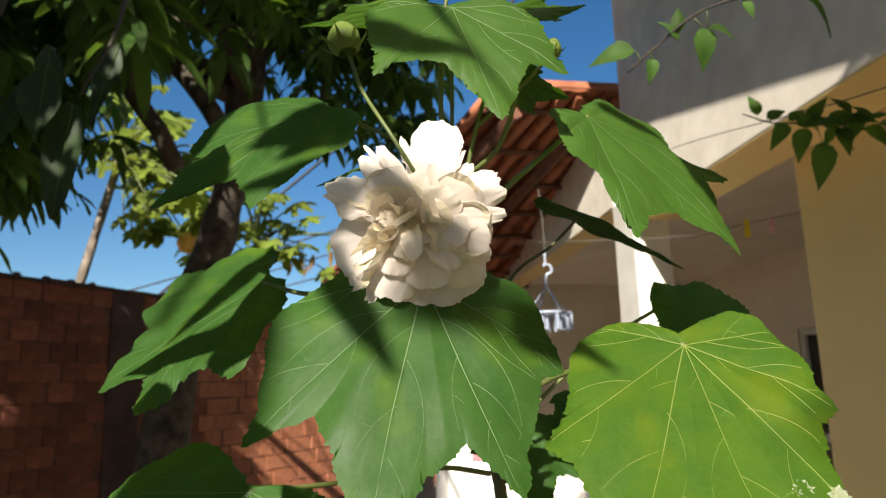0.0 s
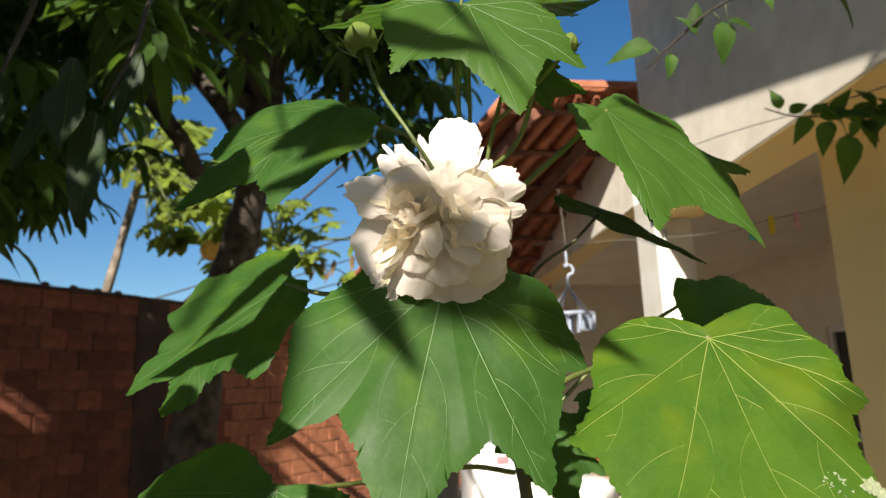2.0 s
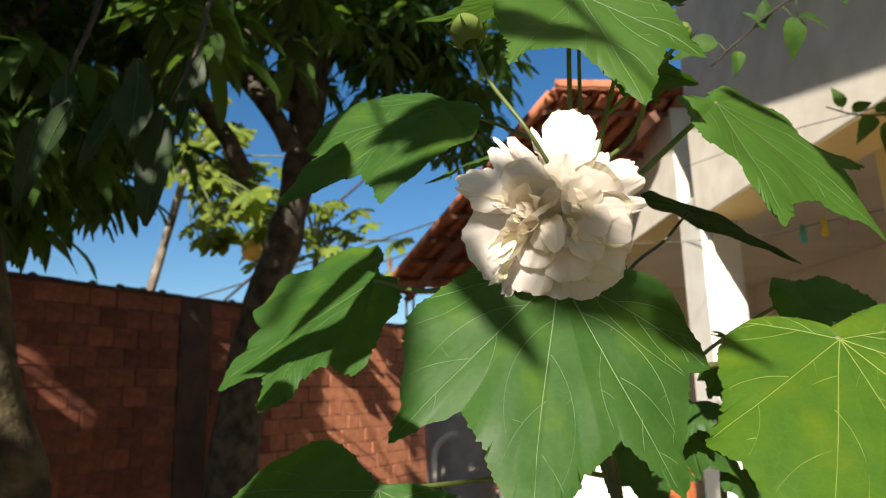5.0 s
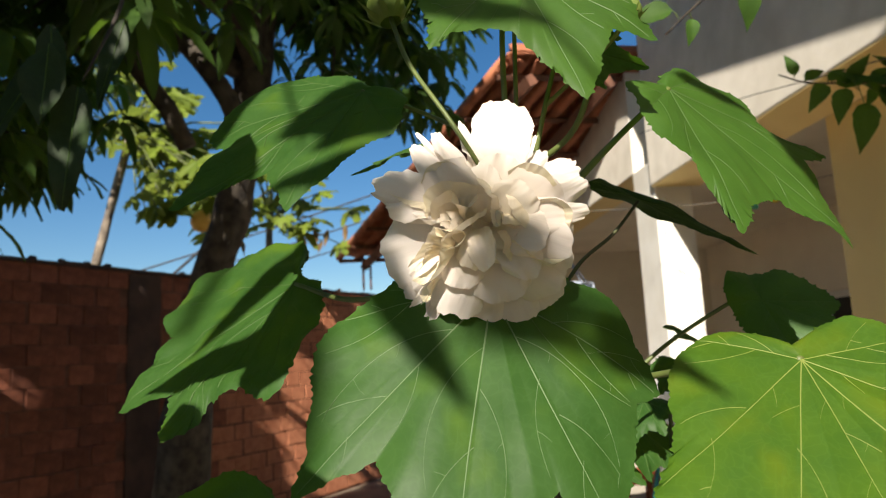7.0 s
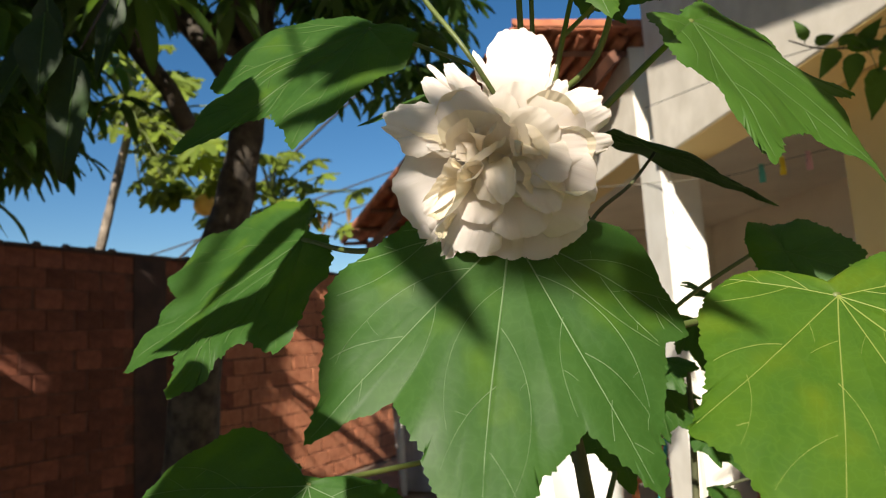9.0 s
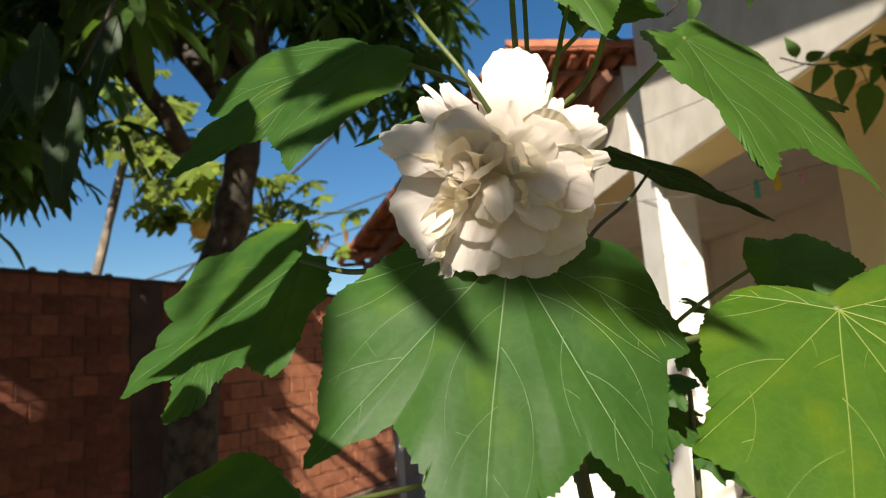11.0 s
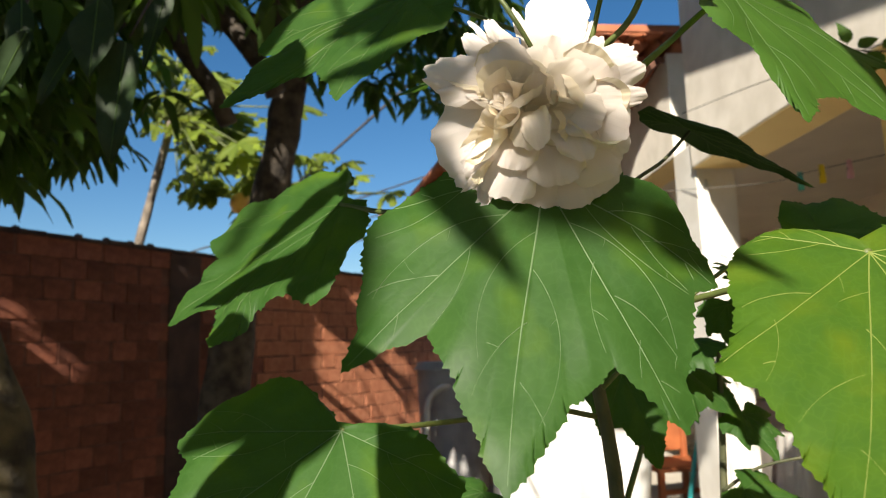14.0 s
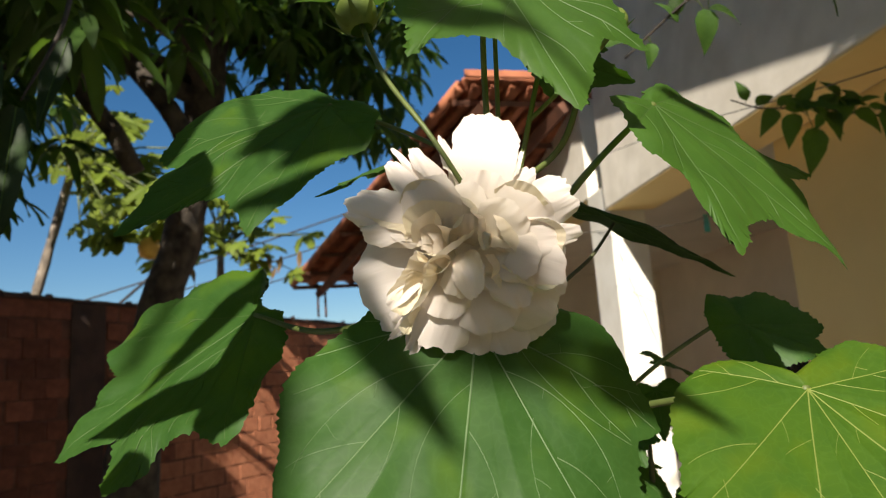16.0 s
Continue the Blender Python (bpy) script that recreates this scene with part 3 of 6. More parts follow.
def in_spot(vs):
    """Whether a leaf with these corners would close one of the small gaps."""
    q = np.array([tuple(v) for v in vs[1::6]] + [tuple(v) for v in vs[0::9]])
    rel = q[:, None, :] - SPOTS[None, :, :3]
    along = rel @ SUN_A
    off = np.linalg.norm(rel - along[..., None] * SUN_A, axis=2)
    return bool(((along > 0.15) & (off < SPOTS[None, :, 3])).any())


def open_sky(p):
    if any((p - c).length < r for c, r in GAPS):
        return True
    for o, r in OPENINGS:
        d = p - o
        if d.dot(SUN) > 0 and (d - SUN * d.dot(SUN)).length < r:
            return True
    return False


def crown(rng, tree, inv, clumps, fork):
    limbs, leaves = [], []
    for cx, cy, cz, rx, ry, rz, count in clumps:
        c = Vector((cx, cy, cz))
        start = fork + Vector((0, 0, rng.uniform(-0.2, 0.9)))
        mid = (start + c) / 2 + Vector((rng.uniform(-0.15, 0.15), rng.uniform(-0.15, 0.15), 0.22))
        pts = curve_pts([start, mid, c], 12)
        if not any(open_sky(p) for p in pts[3:]):
            limbs.append(tube_data(pts, [0.05 - 0.03 * i / (len(pts) - 1) for i in range(len(pts))], 7))
        for k in range(count):
            v = Vector((rng.gauss(0, 0.55), rng.gauss(0, 0.55), rng.gauss(0, 0.55)))
            if v.length > 1.15:
                v *= 1.15 / v.length
            p = c + Vector((v.x * rx, v.y * ry, v.z * rz))
            if open_sky(p):
                continue
            if k % 6 == 0:
                a = c.lerp(p, 0.25)
                limbs.append(tube_data([a, a.lerp(p, 0.55) + Vector((0, 0, 0.04)), p], [0.012, 0.008, 0.004], 5))
            leaves += [q for q in whorl(rng, p, rng.randint(8, 12), 0.14, 0.24) if not in_spot(q[0])]
    for vs, fs in limbs:
        link_mesh("limb", [v + inv for v in vs], fs, M_BARK, tree)
    vs, fs = merged(leaves)
    tagged(link_mesh("crown", [v + inv for v in vs], fs, M_MANGO, tree), kind="stuff")


def mango_tree():
    rng = random.Random(5)
    tree = thing("mango_tree", "large mango tree with dark drooping leaves and rough bark", "tree", (-1.56, 3.88, 0))
    inv = Vector((1.56, -3.88, 0))
    trunk = [(-1.58, 3.88, -0.05), (-1.45, 3.76, 1.2), (-1.32, 3.67, 1.75), (-1.17, 3.62, 2.2), (-1.03, 3.53, 2.92), (-0.95, 3.4, 3.9), (-1.1, 3.1, 4.8)]
    pts = curve_pts([Vector(p) + inv for p in trunk], 48)
    vs, fs = tube_data(pts, [0.078 + 0.042 * max(0, 1 - q.z / 4) + 0.075 * max(0, 1 - q.z / 1.7) ** 1.3 for q in pts], 20)
    vs = [v + noise.noise_vector(v * 5) * 0.022 + noise.noise_vector(v * 14) * 0.007 for v in vs]
    link_mesh("trunk", vs, fs, M_BARK, tree)
    # a fork of the crown: centre, half sizes, number of shoots
    clumps = [
        (-2.75, 3.3, 3.35, 0.95, 0.9, 0.75, 105), (-3.3, 4.3, 3.6, 0.8, 0.8, 0.8, 69), (-1.85, 2.7, 2.95, 0.75, 0.75, 0.55, 93),
        (-1.15, 3.4, 3.45, 0.75, 0.7, 0.6, 82), (-0.55, 3.5, 3.30, 0.55, 0.55, 0.52, 63), (-0.30, 4.1, 3.30, 0.38, 0.5, 0.5, 42),
        (-2.0, 1.95, 2.35, 0.42, 0.45, 0.5, 51), (-1.15, 2.3, 2.75, 0.55, 0.45, 0.34, 51), (-0.75, 1.85, 2.55, 0.4, 0.4, 0.25, 30),
        # from here mostly unseen clumps, added to block sun and sky light
        (-3.1, 1.5, 3.2, 0.8, 0.8, 0.7, 125), (-3.2, 0.2, 4.1, 0.9, 0.9, 0.7, 80), (-0.95, -0.2, 2.95, 0.5, 0.5, 0.45, 60), (-1.7, 0.3, 3.6, 0.8, 0.8, 0.6, 80), (-2.4, 0.9, 3.3, 0.6, 0.7, 0.6, 50), (-0.9, 0.9, 3.9, 0.7, 0.7, 0.45, 50), (-3.7, 3.3, 3.2, 0.7, 0.8, 0.6, 70), (-4.0, 1.8, 3.2, 0.8, 0.9, 0.8, 80), (-2.6, -1.0, 4.6, 1.4, 1.1, 0.7, 120), (-1.6, 1.6, 4.9, 1.2, 1.1, 0.5, 52),
        (-2.4, 2.0, 4.1, 1.3, 1.0, 0.6, 80), (-3.2, 2.6, 2.7, 0.6, 0.7, 0.55, 70), (-1.1, 2.5, 4.2, 1.0, 0.8, 0.5, 38), (0.1, 0.35, 3.65, 0.3, 0.4, 0.35, 40), (0.75, -2.5, 3.9, 0.5, 0.7, 0.4, 120), (0.68, -1.6, 3.9, 0.4, 0.6, 0.35, 80), (0.62, -3.4, 3.8, 0.5, 0.6, 0.4, 80), (0.7, -1.5, 4.1, 0.4, 0.6, 0.25, 90), (0.62, -2.4, 4.4, 0.45, 0.6, 0.3, 90), (0.75, -1.0, 3.6, 0.35, 0.5, 0.3, 70), (-1.6, 3.0, 5.6, 1.5, 1.6, 0.4, 130), (-3.6, 2.6, 5.2, 1.0, 1.4, 0.4, 80), (-3.7, 0.9, 3.7, 0.7, 0.8, 0.6, 130), (-3.4, 1.3, 4.2, 0.7, 0.8, 0.5, 120), (-4.1, 0.2, 4.0, 0.7, 0.8, 0.6, 120), (-3.9, 1.6, 3.0, 0.6, 0.7, 0.5, 90), (-1.42, 1.78, 1.95, 0.16, 0.25, 0.22, 22), (-1.78, 2.5, 2.25, 0.3, 0.3, 0.2, 26), (-1.55, 1.75, 2.3, 0.3, 0.3, 0.2, 24),
    ]
    crown(rng, tree, inv, clumps, Vector((-1.03, 3.53, 2.92)))
    tube("limb", [Vector(p) + inv for p in ((-1.03, 3.53, 3.3), (-1.2, 3.2, 3.35), (-1.47, 2.72, 3.15), (-1.46, 2.75, 3.01), (-1.43, 2.79, 2.8), (-1.31, 2.84, 2.58), (-1.21, 2.87, 2.43), (-1.14, 2.91, 2.27))], 0.05, 0.04, M_BARK, tree, wobble=0.006)
    tube("limb", [Vector(p) + inv for p in ((-1.38, 3.1, 3.05), (-1.24, 3.15, 2.85), (-1.1, 3.19, 2.66), (-1.03, 3.22, 2.52))], 0.035, 0.055, M_BARK, tree, wobble=0.006)
    # the big leaves on the hanging shoot nearest the path
    for b, d, L, wd, dr in (((-0.655, 1.18, 1.82), (-0.12, 0.02, -1), 0.215, 0.075, 0.1), ((-0.69, 1.15, 1.885), (-0.05, -0.05, -1), 0.15, 0.07, 0.2), 
                        ((-0.74, 1.25, 1.92), (-0.6, -0.1, -0.75), 0.21, 0.06, 0.5), ((-0.85, 1.2, 1.86), (-0.6, 0.2, -0.7), 0.2, 0.055, 0.6), 
                         ((-0.98, 1.3, 1.88), (-0.3, 0.1, -0.9), 0.2, 0.055, 0.5), ((-0.9, 1.25, 1.95), (0.2, -0.2, -0.9), 0.19, 0.05, 0.5),
                        ((-0.78, 1.3, 2.0), (0.1, 0, -1), 0.2, 0.055, 0.3), ((-0.66, 1.35, 2.03), (-0.3, 0, -0.9), 0.19, 0.05, 0.3)):
        vs, fs = mango_leaf_data(Vector(b) + inv, d, L, wd, dr, (0.1, -1, 0.3))
        leaf = link_mesh("leaf", vs, fs, M_MANGO_SHADED, tree)
        rv, rf = tube_data([v - Vector((0, 0.0012, 0)) for v in vs[1::3]], [0.0016 - 0.0002 * i for i in range(7)], 5)
        link_mesh("midrib", rv, rf, M_VEIN, leaf)
    tube("twig", [Vector(p) + inv for p in ((-0.66, 1.20, 1.84), (-0.66, 1.32, 2.03), (-0.72, 1.5, 2.25), (-0.8, 1.85, 2.6), (-1.05, 2.5, 2.95), (-1.03, 3.45, 3.2))], 0.002, 0.012, M_TWIG, tree)
    tube("twig", [Vector(p) + inv for p in ((-0.93, 1.28, 1.92), (-1.0, 1.5, 2.3), (-1.3, 1.9, 2.75), (-1.85, 2.7, 2.95))], 0.003, 0.02, M_TWIG, tree)
    # unseen leaves added over the path to throw the soft bars of shade on the shrub
    for p, q, w in (SHADE_LEAVES):
        p, q = Vector(p) + SUN * 0.45, Vector(q) + SUN * 0.45
        d = q - p
        p -= d * 0.35
        d = q - p
        vs, fs = mango_leaf_data(p + inv, d, d.length, w * 1.15, 0.0, SUN)
        link_mesh("leaf", vs, fs, M_MANGO, tree)
    # unseen slim leaves added far towards the sun to dim it on the flower's heart
    right = Vector((0, 0, 1)).cross(SUN).normalized()
    high = SUN.cross(right)
    for r0, w0, r1, w1, width in FLOWER_SHADE:
        p, q = (right * r + high * w + SUN * 3.0 for r, w in ((r0, w0), (r1, w1)))
        vs, fs = mango_leaf_data(p + inv, q - p, (q - p).length, width, 0.0, SUN)
        link_mesh("leaf", vs, fs, M_MANGO, tree)
    tube("twig", [Vector(p) + inv for p in ((-0.15, -0.55, 2.10), (-0.25, -0.5, 2.3), (-0.5, -0.1, 2.8), (-0.9, 1.2, 3.4), (-1.1, 2.5, 4.0))], 0.0012, 0.02, M_TWIG, tree)
    tube("twig", [Vector(p) + inv for p in ((-0.31, -0.32, 2.02), (-0.4, -0.3, 2.3), (-0.5, -0.1, 2.8))], 0.0012, 0.006, M_TWIG, tree)


mango_tree()


def pale_tree():
    tree = thing("shade_tree", "thick dark-barked tree, its unseen crown added to block sky light", "tree", (-1.68, 2.25, 0))
    tube("trunk", [(0.16, -0.02, -0.05), (0.08, -0.03, 0.9), (-0.05, -0.1, 1.5), (-0.16, -0.2, 2.4), (-0.3, -0.25, 3.3)], 0.13, 0.08, M_BARK_MOSS, tree, sides=16, n=30, wobble=0.02)
    tube("branch", [(-0.16, -0.2, 2.4), (-0.35, -0.1, 2.9), (-0.7, 0.0, 3.4)], 0.06, 0.03, M_BARK_MOSS, tree, wobble=0.01)
    # unseen crown, added to keep sky light off the brick wall
    crown(random.Random(8), tree, Vector((1.68, -2.25, 0)), [(-2.6, -0.4, 2.7, 0.8, 0.9, 0.7, 80), (-1.7, -1.6, 2.7, 0.8, 0.8, 0.7, 80), (-3.6, 0.3, 2.5, 0.8, 1.0, 0.8, 90), (-0.95, -2.4, 3.2, 0.6, 0.7, 0.6, 60), (-4.2, -1.5, 2.8, 1.0, 1.0, 0.9, 80), (-1.2, -3.6, 2.1, 1.0, 0.8, 0.9, 100), (0.8, -4.2, 2.1, 1.2, 0.8, 0.9, 100), (-3.0, -2.6, 2.0, 1.0, 0.9, 1.0, 100)], Vector((-1.98, 2.0, 3.3)))


pale_tree()


def papaya_leaf(rng, at, size, facing):
    """Deeply cut seven-fingered leaf."""
    vs, fs = [Vector((0, 0, 0))], []
    out = []
    for f in range(7):
        a = radians(-150 + 50 * f)
        L = size * (1.0 - 0.1 * abs(f - 3)) * rng.uniform(0.85, 1.1)
        for da, r in ((-23, 0.42), (-18, 0.74), (-12, 0.68), (-11, 0.90), (0, 1.0), (11, 0.90), (12, 0.68), (18, 0.74)):
            out.append((a + radians(da), r * L))
    for a, r in out:
        vs.append(Vector((r * math.sin(a), r * math.cos(a), -0.5 * r * r / size + rng.uniform(-0.02, 0.02))))
    n = len(out)
    fs = [(0, 1 + i, 1 + (i + 1) % n) for i in range(n - 1)]
    rot = Vector(facing).to_track_quat("Z", "Y").to_matrix().to_4x4() @ Matrix.Rotation(rng.random() * 6.28, 4, "Z")
    m = Matrix.Translation(at) @ rot
    return [m @ v for v in vs], fs


def papaya_tree(base, top, crown_list, size, seed, fruit=None):
    rng = random.Random(seed)
    t = thing("papaya_tree", "slender papaya tree with sunlit lobed leaves behind the wall", "tree", base, "papaya trees")
    o = -Vector(base)
    tube("trunk", [Vector(base) + o, (Vector(base) + Vector(top)) / 2 + o + Vector((0.03, 0, 0)), Vector(top) + o], 0.05, 0.035, M_BARK_PALE, t, sides=10, wobble=0.01)
    leaves, stalks, dry = [], [], []
    for c, spread, count in crown_list:
        for k in range(count):
            p = Vector(c) + Vector((rng.gauss(0, spread), rng.gauss(0, 0.3), rng.gauss(0, spread * 0.8)))
            leaves.append(papaya_leaf(rng, p + o, size * rng.uniform(0.7, 1.15), (rng.uniform(-0.5, 0.5), -0.5 + rng.uniform(-0.4, 0.3), 0.8)))
            stalks.append(tube_data([Vector(top) + o, (Vector(top) + p) / 2 + o + Vector((0, 0, 0.08)), p + o], [0.012, 0.009, 0.006], 5))
    vs, fs = merged(leaves)
    tagged(link_mesh("crown", vs, fs, M_PAPAYA, t), kind="stuff")
    for vs, fs in stalks:
        link_mesh("leaf_stalk", vs, fs, M_STEM, t)
    if fruit:
        bm = bmesh.new()
        bmesh.ops.create_uvsphere(bm, u_segments=14, v_segments=10, radius=1.0)
        for v in bm.verts:
            v.co = Vector((v.co.x * 0.092, v.co.y * 0.092, v.co.z * (0.09 if v.co.z > 0 else 0.10))) + Vector(fruit) + o
        part("fruit", bm, M_FRUIT, t, "ripe yellow-orange papaya fruit", True)
        tube("fruit_stalk", [Vector(fruit) + o + Vector((0, 0, 0.08)), Vector(fruit) + o + Vector((0.005, 0, 0.2)), Vector(fruit) + o + Vector((-0.1, 0, 0.5))], 0.010, 0.006, M_STEM, t)
    for k in range(5):
        c = Vector(crown_list[-1][0]) + Vector((rng.uniform(-0.1, 0.35), 0, rng.uniform(-0.35, -0.15)))
        dry.append(mango_leaf_data(c + o, (rng.uniform(-0.3, 0.3), rng.uniform(-0.3, 0.3), -1), 0.17, 0.05, 0.1, (rng.uniform(-1, 1), 1, 0.1)))
    vs, fs = merged(dry)
    link_mesh("dry_leaves", vs, fs, M_DRY, t)


papaya_tree((-3.75, 5.95, 0), (-2.80, 5.85, 3.35), [((-2.72, 5.9, 3.65), 0.30, 44), ((-2.35, 5.9, 3.15), 0.26, 32), ((-2.15, 5.85, 2.75), 0.16, 14)], 0.25, 3, (-2.10, 5.68, 2.55))
papaya_tree((-2.05, 7.05, 0), (-1.88, 6.98, 2.75), [((-1.75, 6.6, 3.05), 0.18, 14), ((-1.35, 6.5, 2.78), 0.18, 16)], 0.2, 9)


# ---- cables across the sky ----
def cable(name, a, b, sag, r):
    a, b = Vector(a), Vector(b)
    pts = [a.lerp(b, i / 16) - Vector((0, 0, sag * 4 * (i / 16) * (1 - i / 16))) for i in range(17)]
    vs, fs = tube_data(pts, r, 6)
    tagged(link_mesh(name, vs, fs, M_WIRE), "thin dark overhead power cable against the sky", "cable", "overhead cables")


cable("power_cable", (-7.0, 10.5, 2.3), (2.4, 12.0, 5.4), 0.1, 0.014)
cable("power_cable", (-7.0, 10.7, 2.15), (2.4, 12.2, 5.0), 0.15, 0.012)
cable("power_cable", (-14.52, 9.8, 0.0), (2.4, 12.5, 4.5), 0.12, 0.012)
cable("power_cable", (-6.96, 9.3, 0.0), (2.2, 8.6, 7.4), 0.05, 0.02)


# ---- clothes lines, pegs, hanger ----
def line(ctrl, r=0.002):
    vs, fs = tube_data(curve_pts(ctrl, 16), r, 5)
    return tagged(link_mesh("clothesline", vs, fs, M_LINE), "thin grey clothesline stretched along the porch", "clothesline", "clothes lines")


line([(1.019, 3.735, 2.486), (1.08, 2.7, 2.27), (1.169, 1.683, 2.033), (1.2, 0.6, 1.85)])
line([(0.316, 4.113, 2.145), (1.239, 3.518, 2.034), (1.526, 3.355, 2.06), (2.129, 3.185, 2.144)])


def peg(at, material, colour):
    t = thing("clothes_peg", colour + " plastic clothes peg clipped on the line", "clothes peg", at, "pegs on the line")
    for s in (-1, 1):
        bm = bmesh.new()
        box(bm, (-0.012, s * 0.004 - 0.003, -0.045), (0.012, s * 0.004 + 0.003, 0.045), Matrix.Rotation(radians(5 * s), 4, "X"), 0.002)
        part("jaw", bm, material, t)
    bm = bmesh.new()
    bmesh.ops.create_cone(bm, cap_ends=True, segments=8, radius1=0.006, radius2=0.006, depth=0.026, matrix=Matrix.Rotation(radians(90), 4, "Y") @ Matrix.Translation((0, 0, 0)))
    part("spring", bm, M_LINE, t)


peg((1.526, 3.352, 2.035), M_PEG_Y, "yellow")
peg((1.637, 3.322, 2.045), M_PEG_P, "pink")
peg((1.447, 3.400, 2.015), M_PEG_T, "green")


def peg_hanger():
    t = thing("sock_hanger", "pale blue-white round plastic hanger with dangling clips", "hanger", (0.60, 3.9, 1.69))
    pts = [(0.0, 0, 0.36), (0.0, 0, 0.28)] + [(0.035 * math.cos(a), 0, 0.255 + 0.03 * math.sin(a)) for a in np.linspace(2.0, -1.4, 8)] + [(0.0, 0, 0.2), (0.0, 0, 0.16)]
    tube("hook", pts, 0.007, 0.008, M_PLASTIC_W, t, n=40)
    tube("cord", [(0, 0, 0.36), (0, 0, 0.48), (0.0, 0.1, 0.76)], 0.0025, 0.0025, M_LINE, t)
    ring = [(0.13 * math.cos(a), 0.13 * math.sin(a), 0) for a in np.linspace(0, 2 * math.pi, 29)]
    vs, fs = tube_data(ring, 0.009, 6, False)
    link_mesh("ring", vs, fs, M_PLASTIC_W, t)
    for k in range(4):
        a = k * math.pi / 2 + 0.4
        vs, fs = tube_data([(0, 0, 0.16), (0.13 * math.cos(a), 0.13 * math.sin(a), 0)], 0.005, 5)
        link_mesh("strut", vs, fs, M_PLASTIC_W, t)
    for k in range(14):
        a = k * 2 * math.pi / 14
        r = 0.13 if k % 2 else 0.085
        bm = bmesh.new()
        box(bm, (-0.011, -0.007, -0.085), (0.011, 0.007, 0.0), Matrix.Translation((r * math.cos(a), r * math.sin(a), -0.008)) @ Matrix.Rotation(a, 4, "Z"), 0.003)
        part("clip", bm, M_PLASTIC_W, t)


peg_hanger()


# ---- yard things by the porch ----
def washing_machine(at, turn, w, d, h):
    t = thing("washing_machine", "white top-loading washing machine in the sun", "washing machine", at)
    t.rotation_euler = (0, 0, turn)
    bm = bmesh.new()
    box(bm, (-w / 2, -d / 2, 0.03), (w / 2, d / 2, h), None, 0.035)
    body = part("body", bm, M_APPL, t, smooth=True)
    bm = bmesh.new()
    box(bm, (-w / 2 + 0.02, d / 2 - 0.16, h - 0.01), (w / 2 - 0.02, d / 2 - 0.01, h + 0.09), None, 0.025)
    panel = part("control_panel", bm, M_APPL, t, smooth=True)
    bm = bmesh.new()
    box(bm, (-w / 2 + 0.05, -d / 2 + 0.04, h - 0.005), (w / 2 - 0.05, d / 2 - 0.18, h + 0.018), None, 0.012)
    part("lid", bm, M_APPL, t, smooth=True)
    bm = bmesh.new()
    box(bm, (-w / 2 + 0.04, -d / 2 - 0.004, h - 0.17), (w / 2 - 0.04, -d / 2 + 0.01, h - 0.16), None)
    part("seam", bm, M_GREY, t)
    for k in range(3):
        bm = bmesh.new()
        bmesh.ops.create_cone(bm, cap_ends=True, segments=14, radius1=0.028, radius2=0.024, depth=0.03, matrix=Matrix.Translation((-0.16 + k * 0.16, d / 2 - 0.165, h + 0.05)) @ Matrix.Rotation(radians(90), 4, "X"))
        part("knob", bm, M_GREY, panel)
    bm = bmesh.new()
    box(bm, (-0.17, -d / 2 - 0.003, h - 0.1), (-0.09, -d / 2 + 0.01, h - 0.05), None)
    part("sticker", bm, M_PINK, t, "pink sticker")
    for sx in (-1, 1):
        for sy in (-1, 1):
            bm = bmesh.new()
            bmesh.ops.create_cone(bm, cap_ends=True, segments=10, radius1=0.025, radius2=0.03, depth=0.04, matrix=Matrix.Translation((sx * (w / 2 - 0.07), sy * (d / 2 - 0.07), 0.02)))
            part("foot", bm, M_GREY, t)


washing_machine((0.30, 5.05, 0.0), 0.15, 0.66, 0.62, 0.92)


# added round body that emulates the front corner of the wide washing machine
def washer_front_corner():
    t = thing("washer_front_corner", "white rounded shape standing in for the washing machine front corner", "tub", (0.68, 4.62, 0.0))
    prof = [(0.16, 0.0), (0.19, 0.02), (0.24, 0.60), (0.25, 0.64), (0.25, 0.67), (0.24, 0.70), (0.215, 0.722), (0.15, 0.735), (0.0, 0.74)]
    vs, fs, n = [], [], 28
    for r, z in prof:
        vs += [(r * math.cos(2 * math.pi * k / n), r * math.sin(2 * math.pi * k / n), z) for k in range(n)]
    for i in range(len(prof) - 1):
        for k in range(n):
            k2 = (k + 1) % n
            fs.append((i * n + k, i * n + k2, (i + 1) * n + k2, (i + 1) * n + k))
    fs.append(tuple(reversed(range(n))))
    link_mesh("body", vs, fs, M_APPL, t)


washer_front_corner()


def wooden_chair():
    t = thing("wooden_chair", "orange-brown wooden chair standing by the pillar", "chair", (1.16, 5.08, 0.0))
    t.rotation_euler = (0, 0, 0.25)
    for x in (-0.19, 0.19):
        for y, h in ((-0.19, 0.44), (0.19, 0.86)):
            bm = bmesh.new()
            box(bm, (x - 0.02, y - 0.02, 0), (x + 0.02, y + 0.02, h), None, 0.005)
            part("leg", bm, M_ORANGE, t)
    bm = bmesh.new()
    box(bm, (-0.22, -0.22, 0.44), (0.22, 0.22, 0.475), None, 0.01)
    part("seat", bm, M_ORANGE, t)
    bm = bmesh.new()
    box(bm, (-0.17, 0.178, 0.52), (0.17, 0.2, 0.85), None, 0.008)
    part("backrest", bm, M_ORANGE, t)
    for z0 in (0.16, 0.3):
        bm = bmesh.new()
        box(bm, (-0.17, -0.2, z0), (0.17, -0.178, z0 + 0.03), None, 0.004)
        part("stretcher", bm, M_ORANGE, t)


wooden_chair()


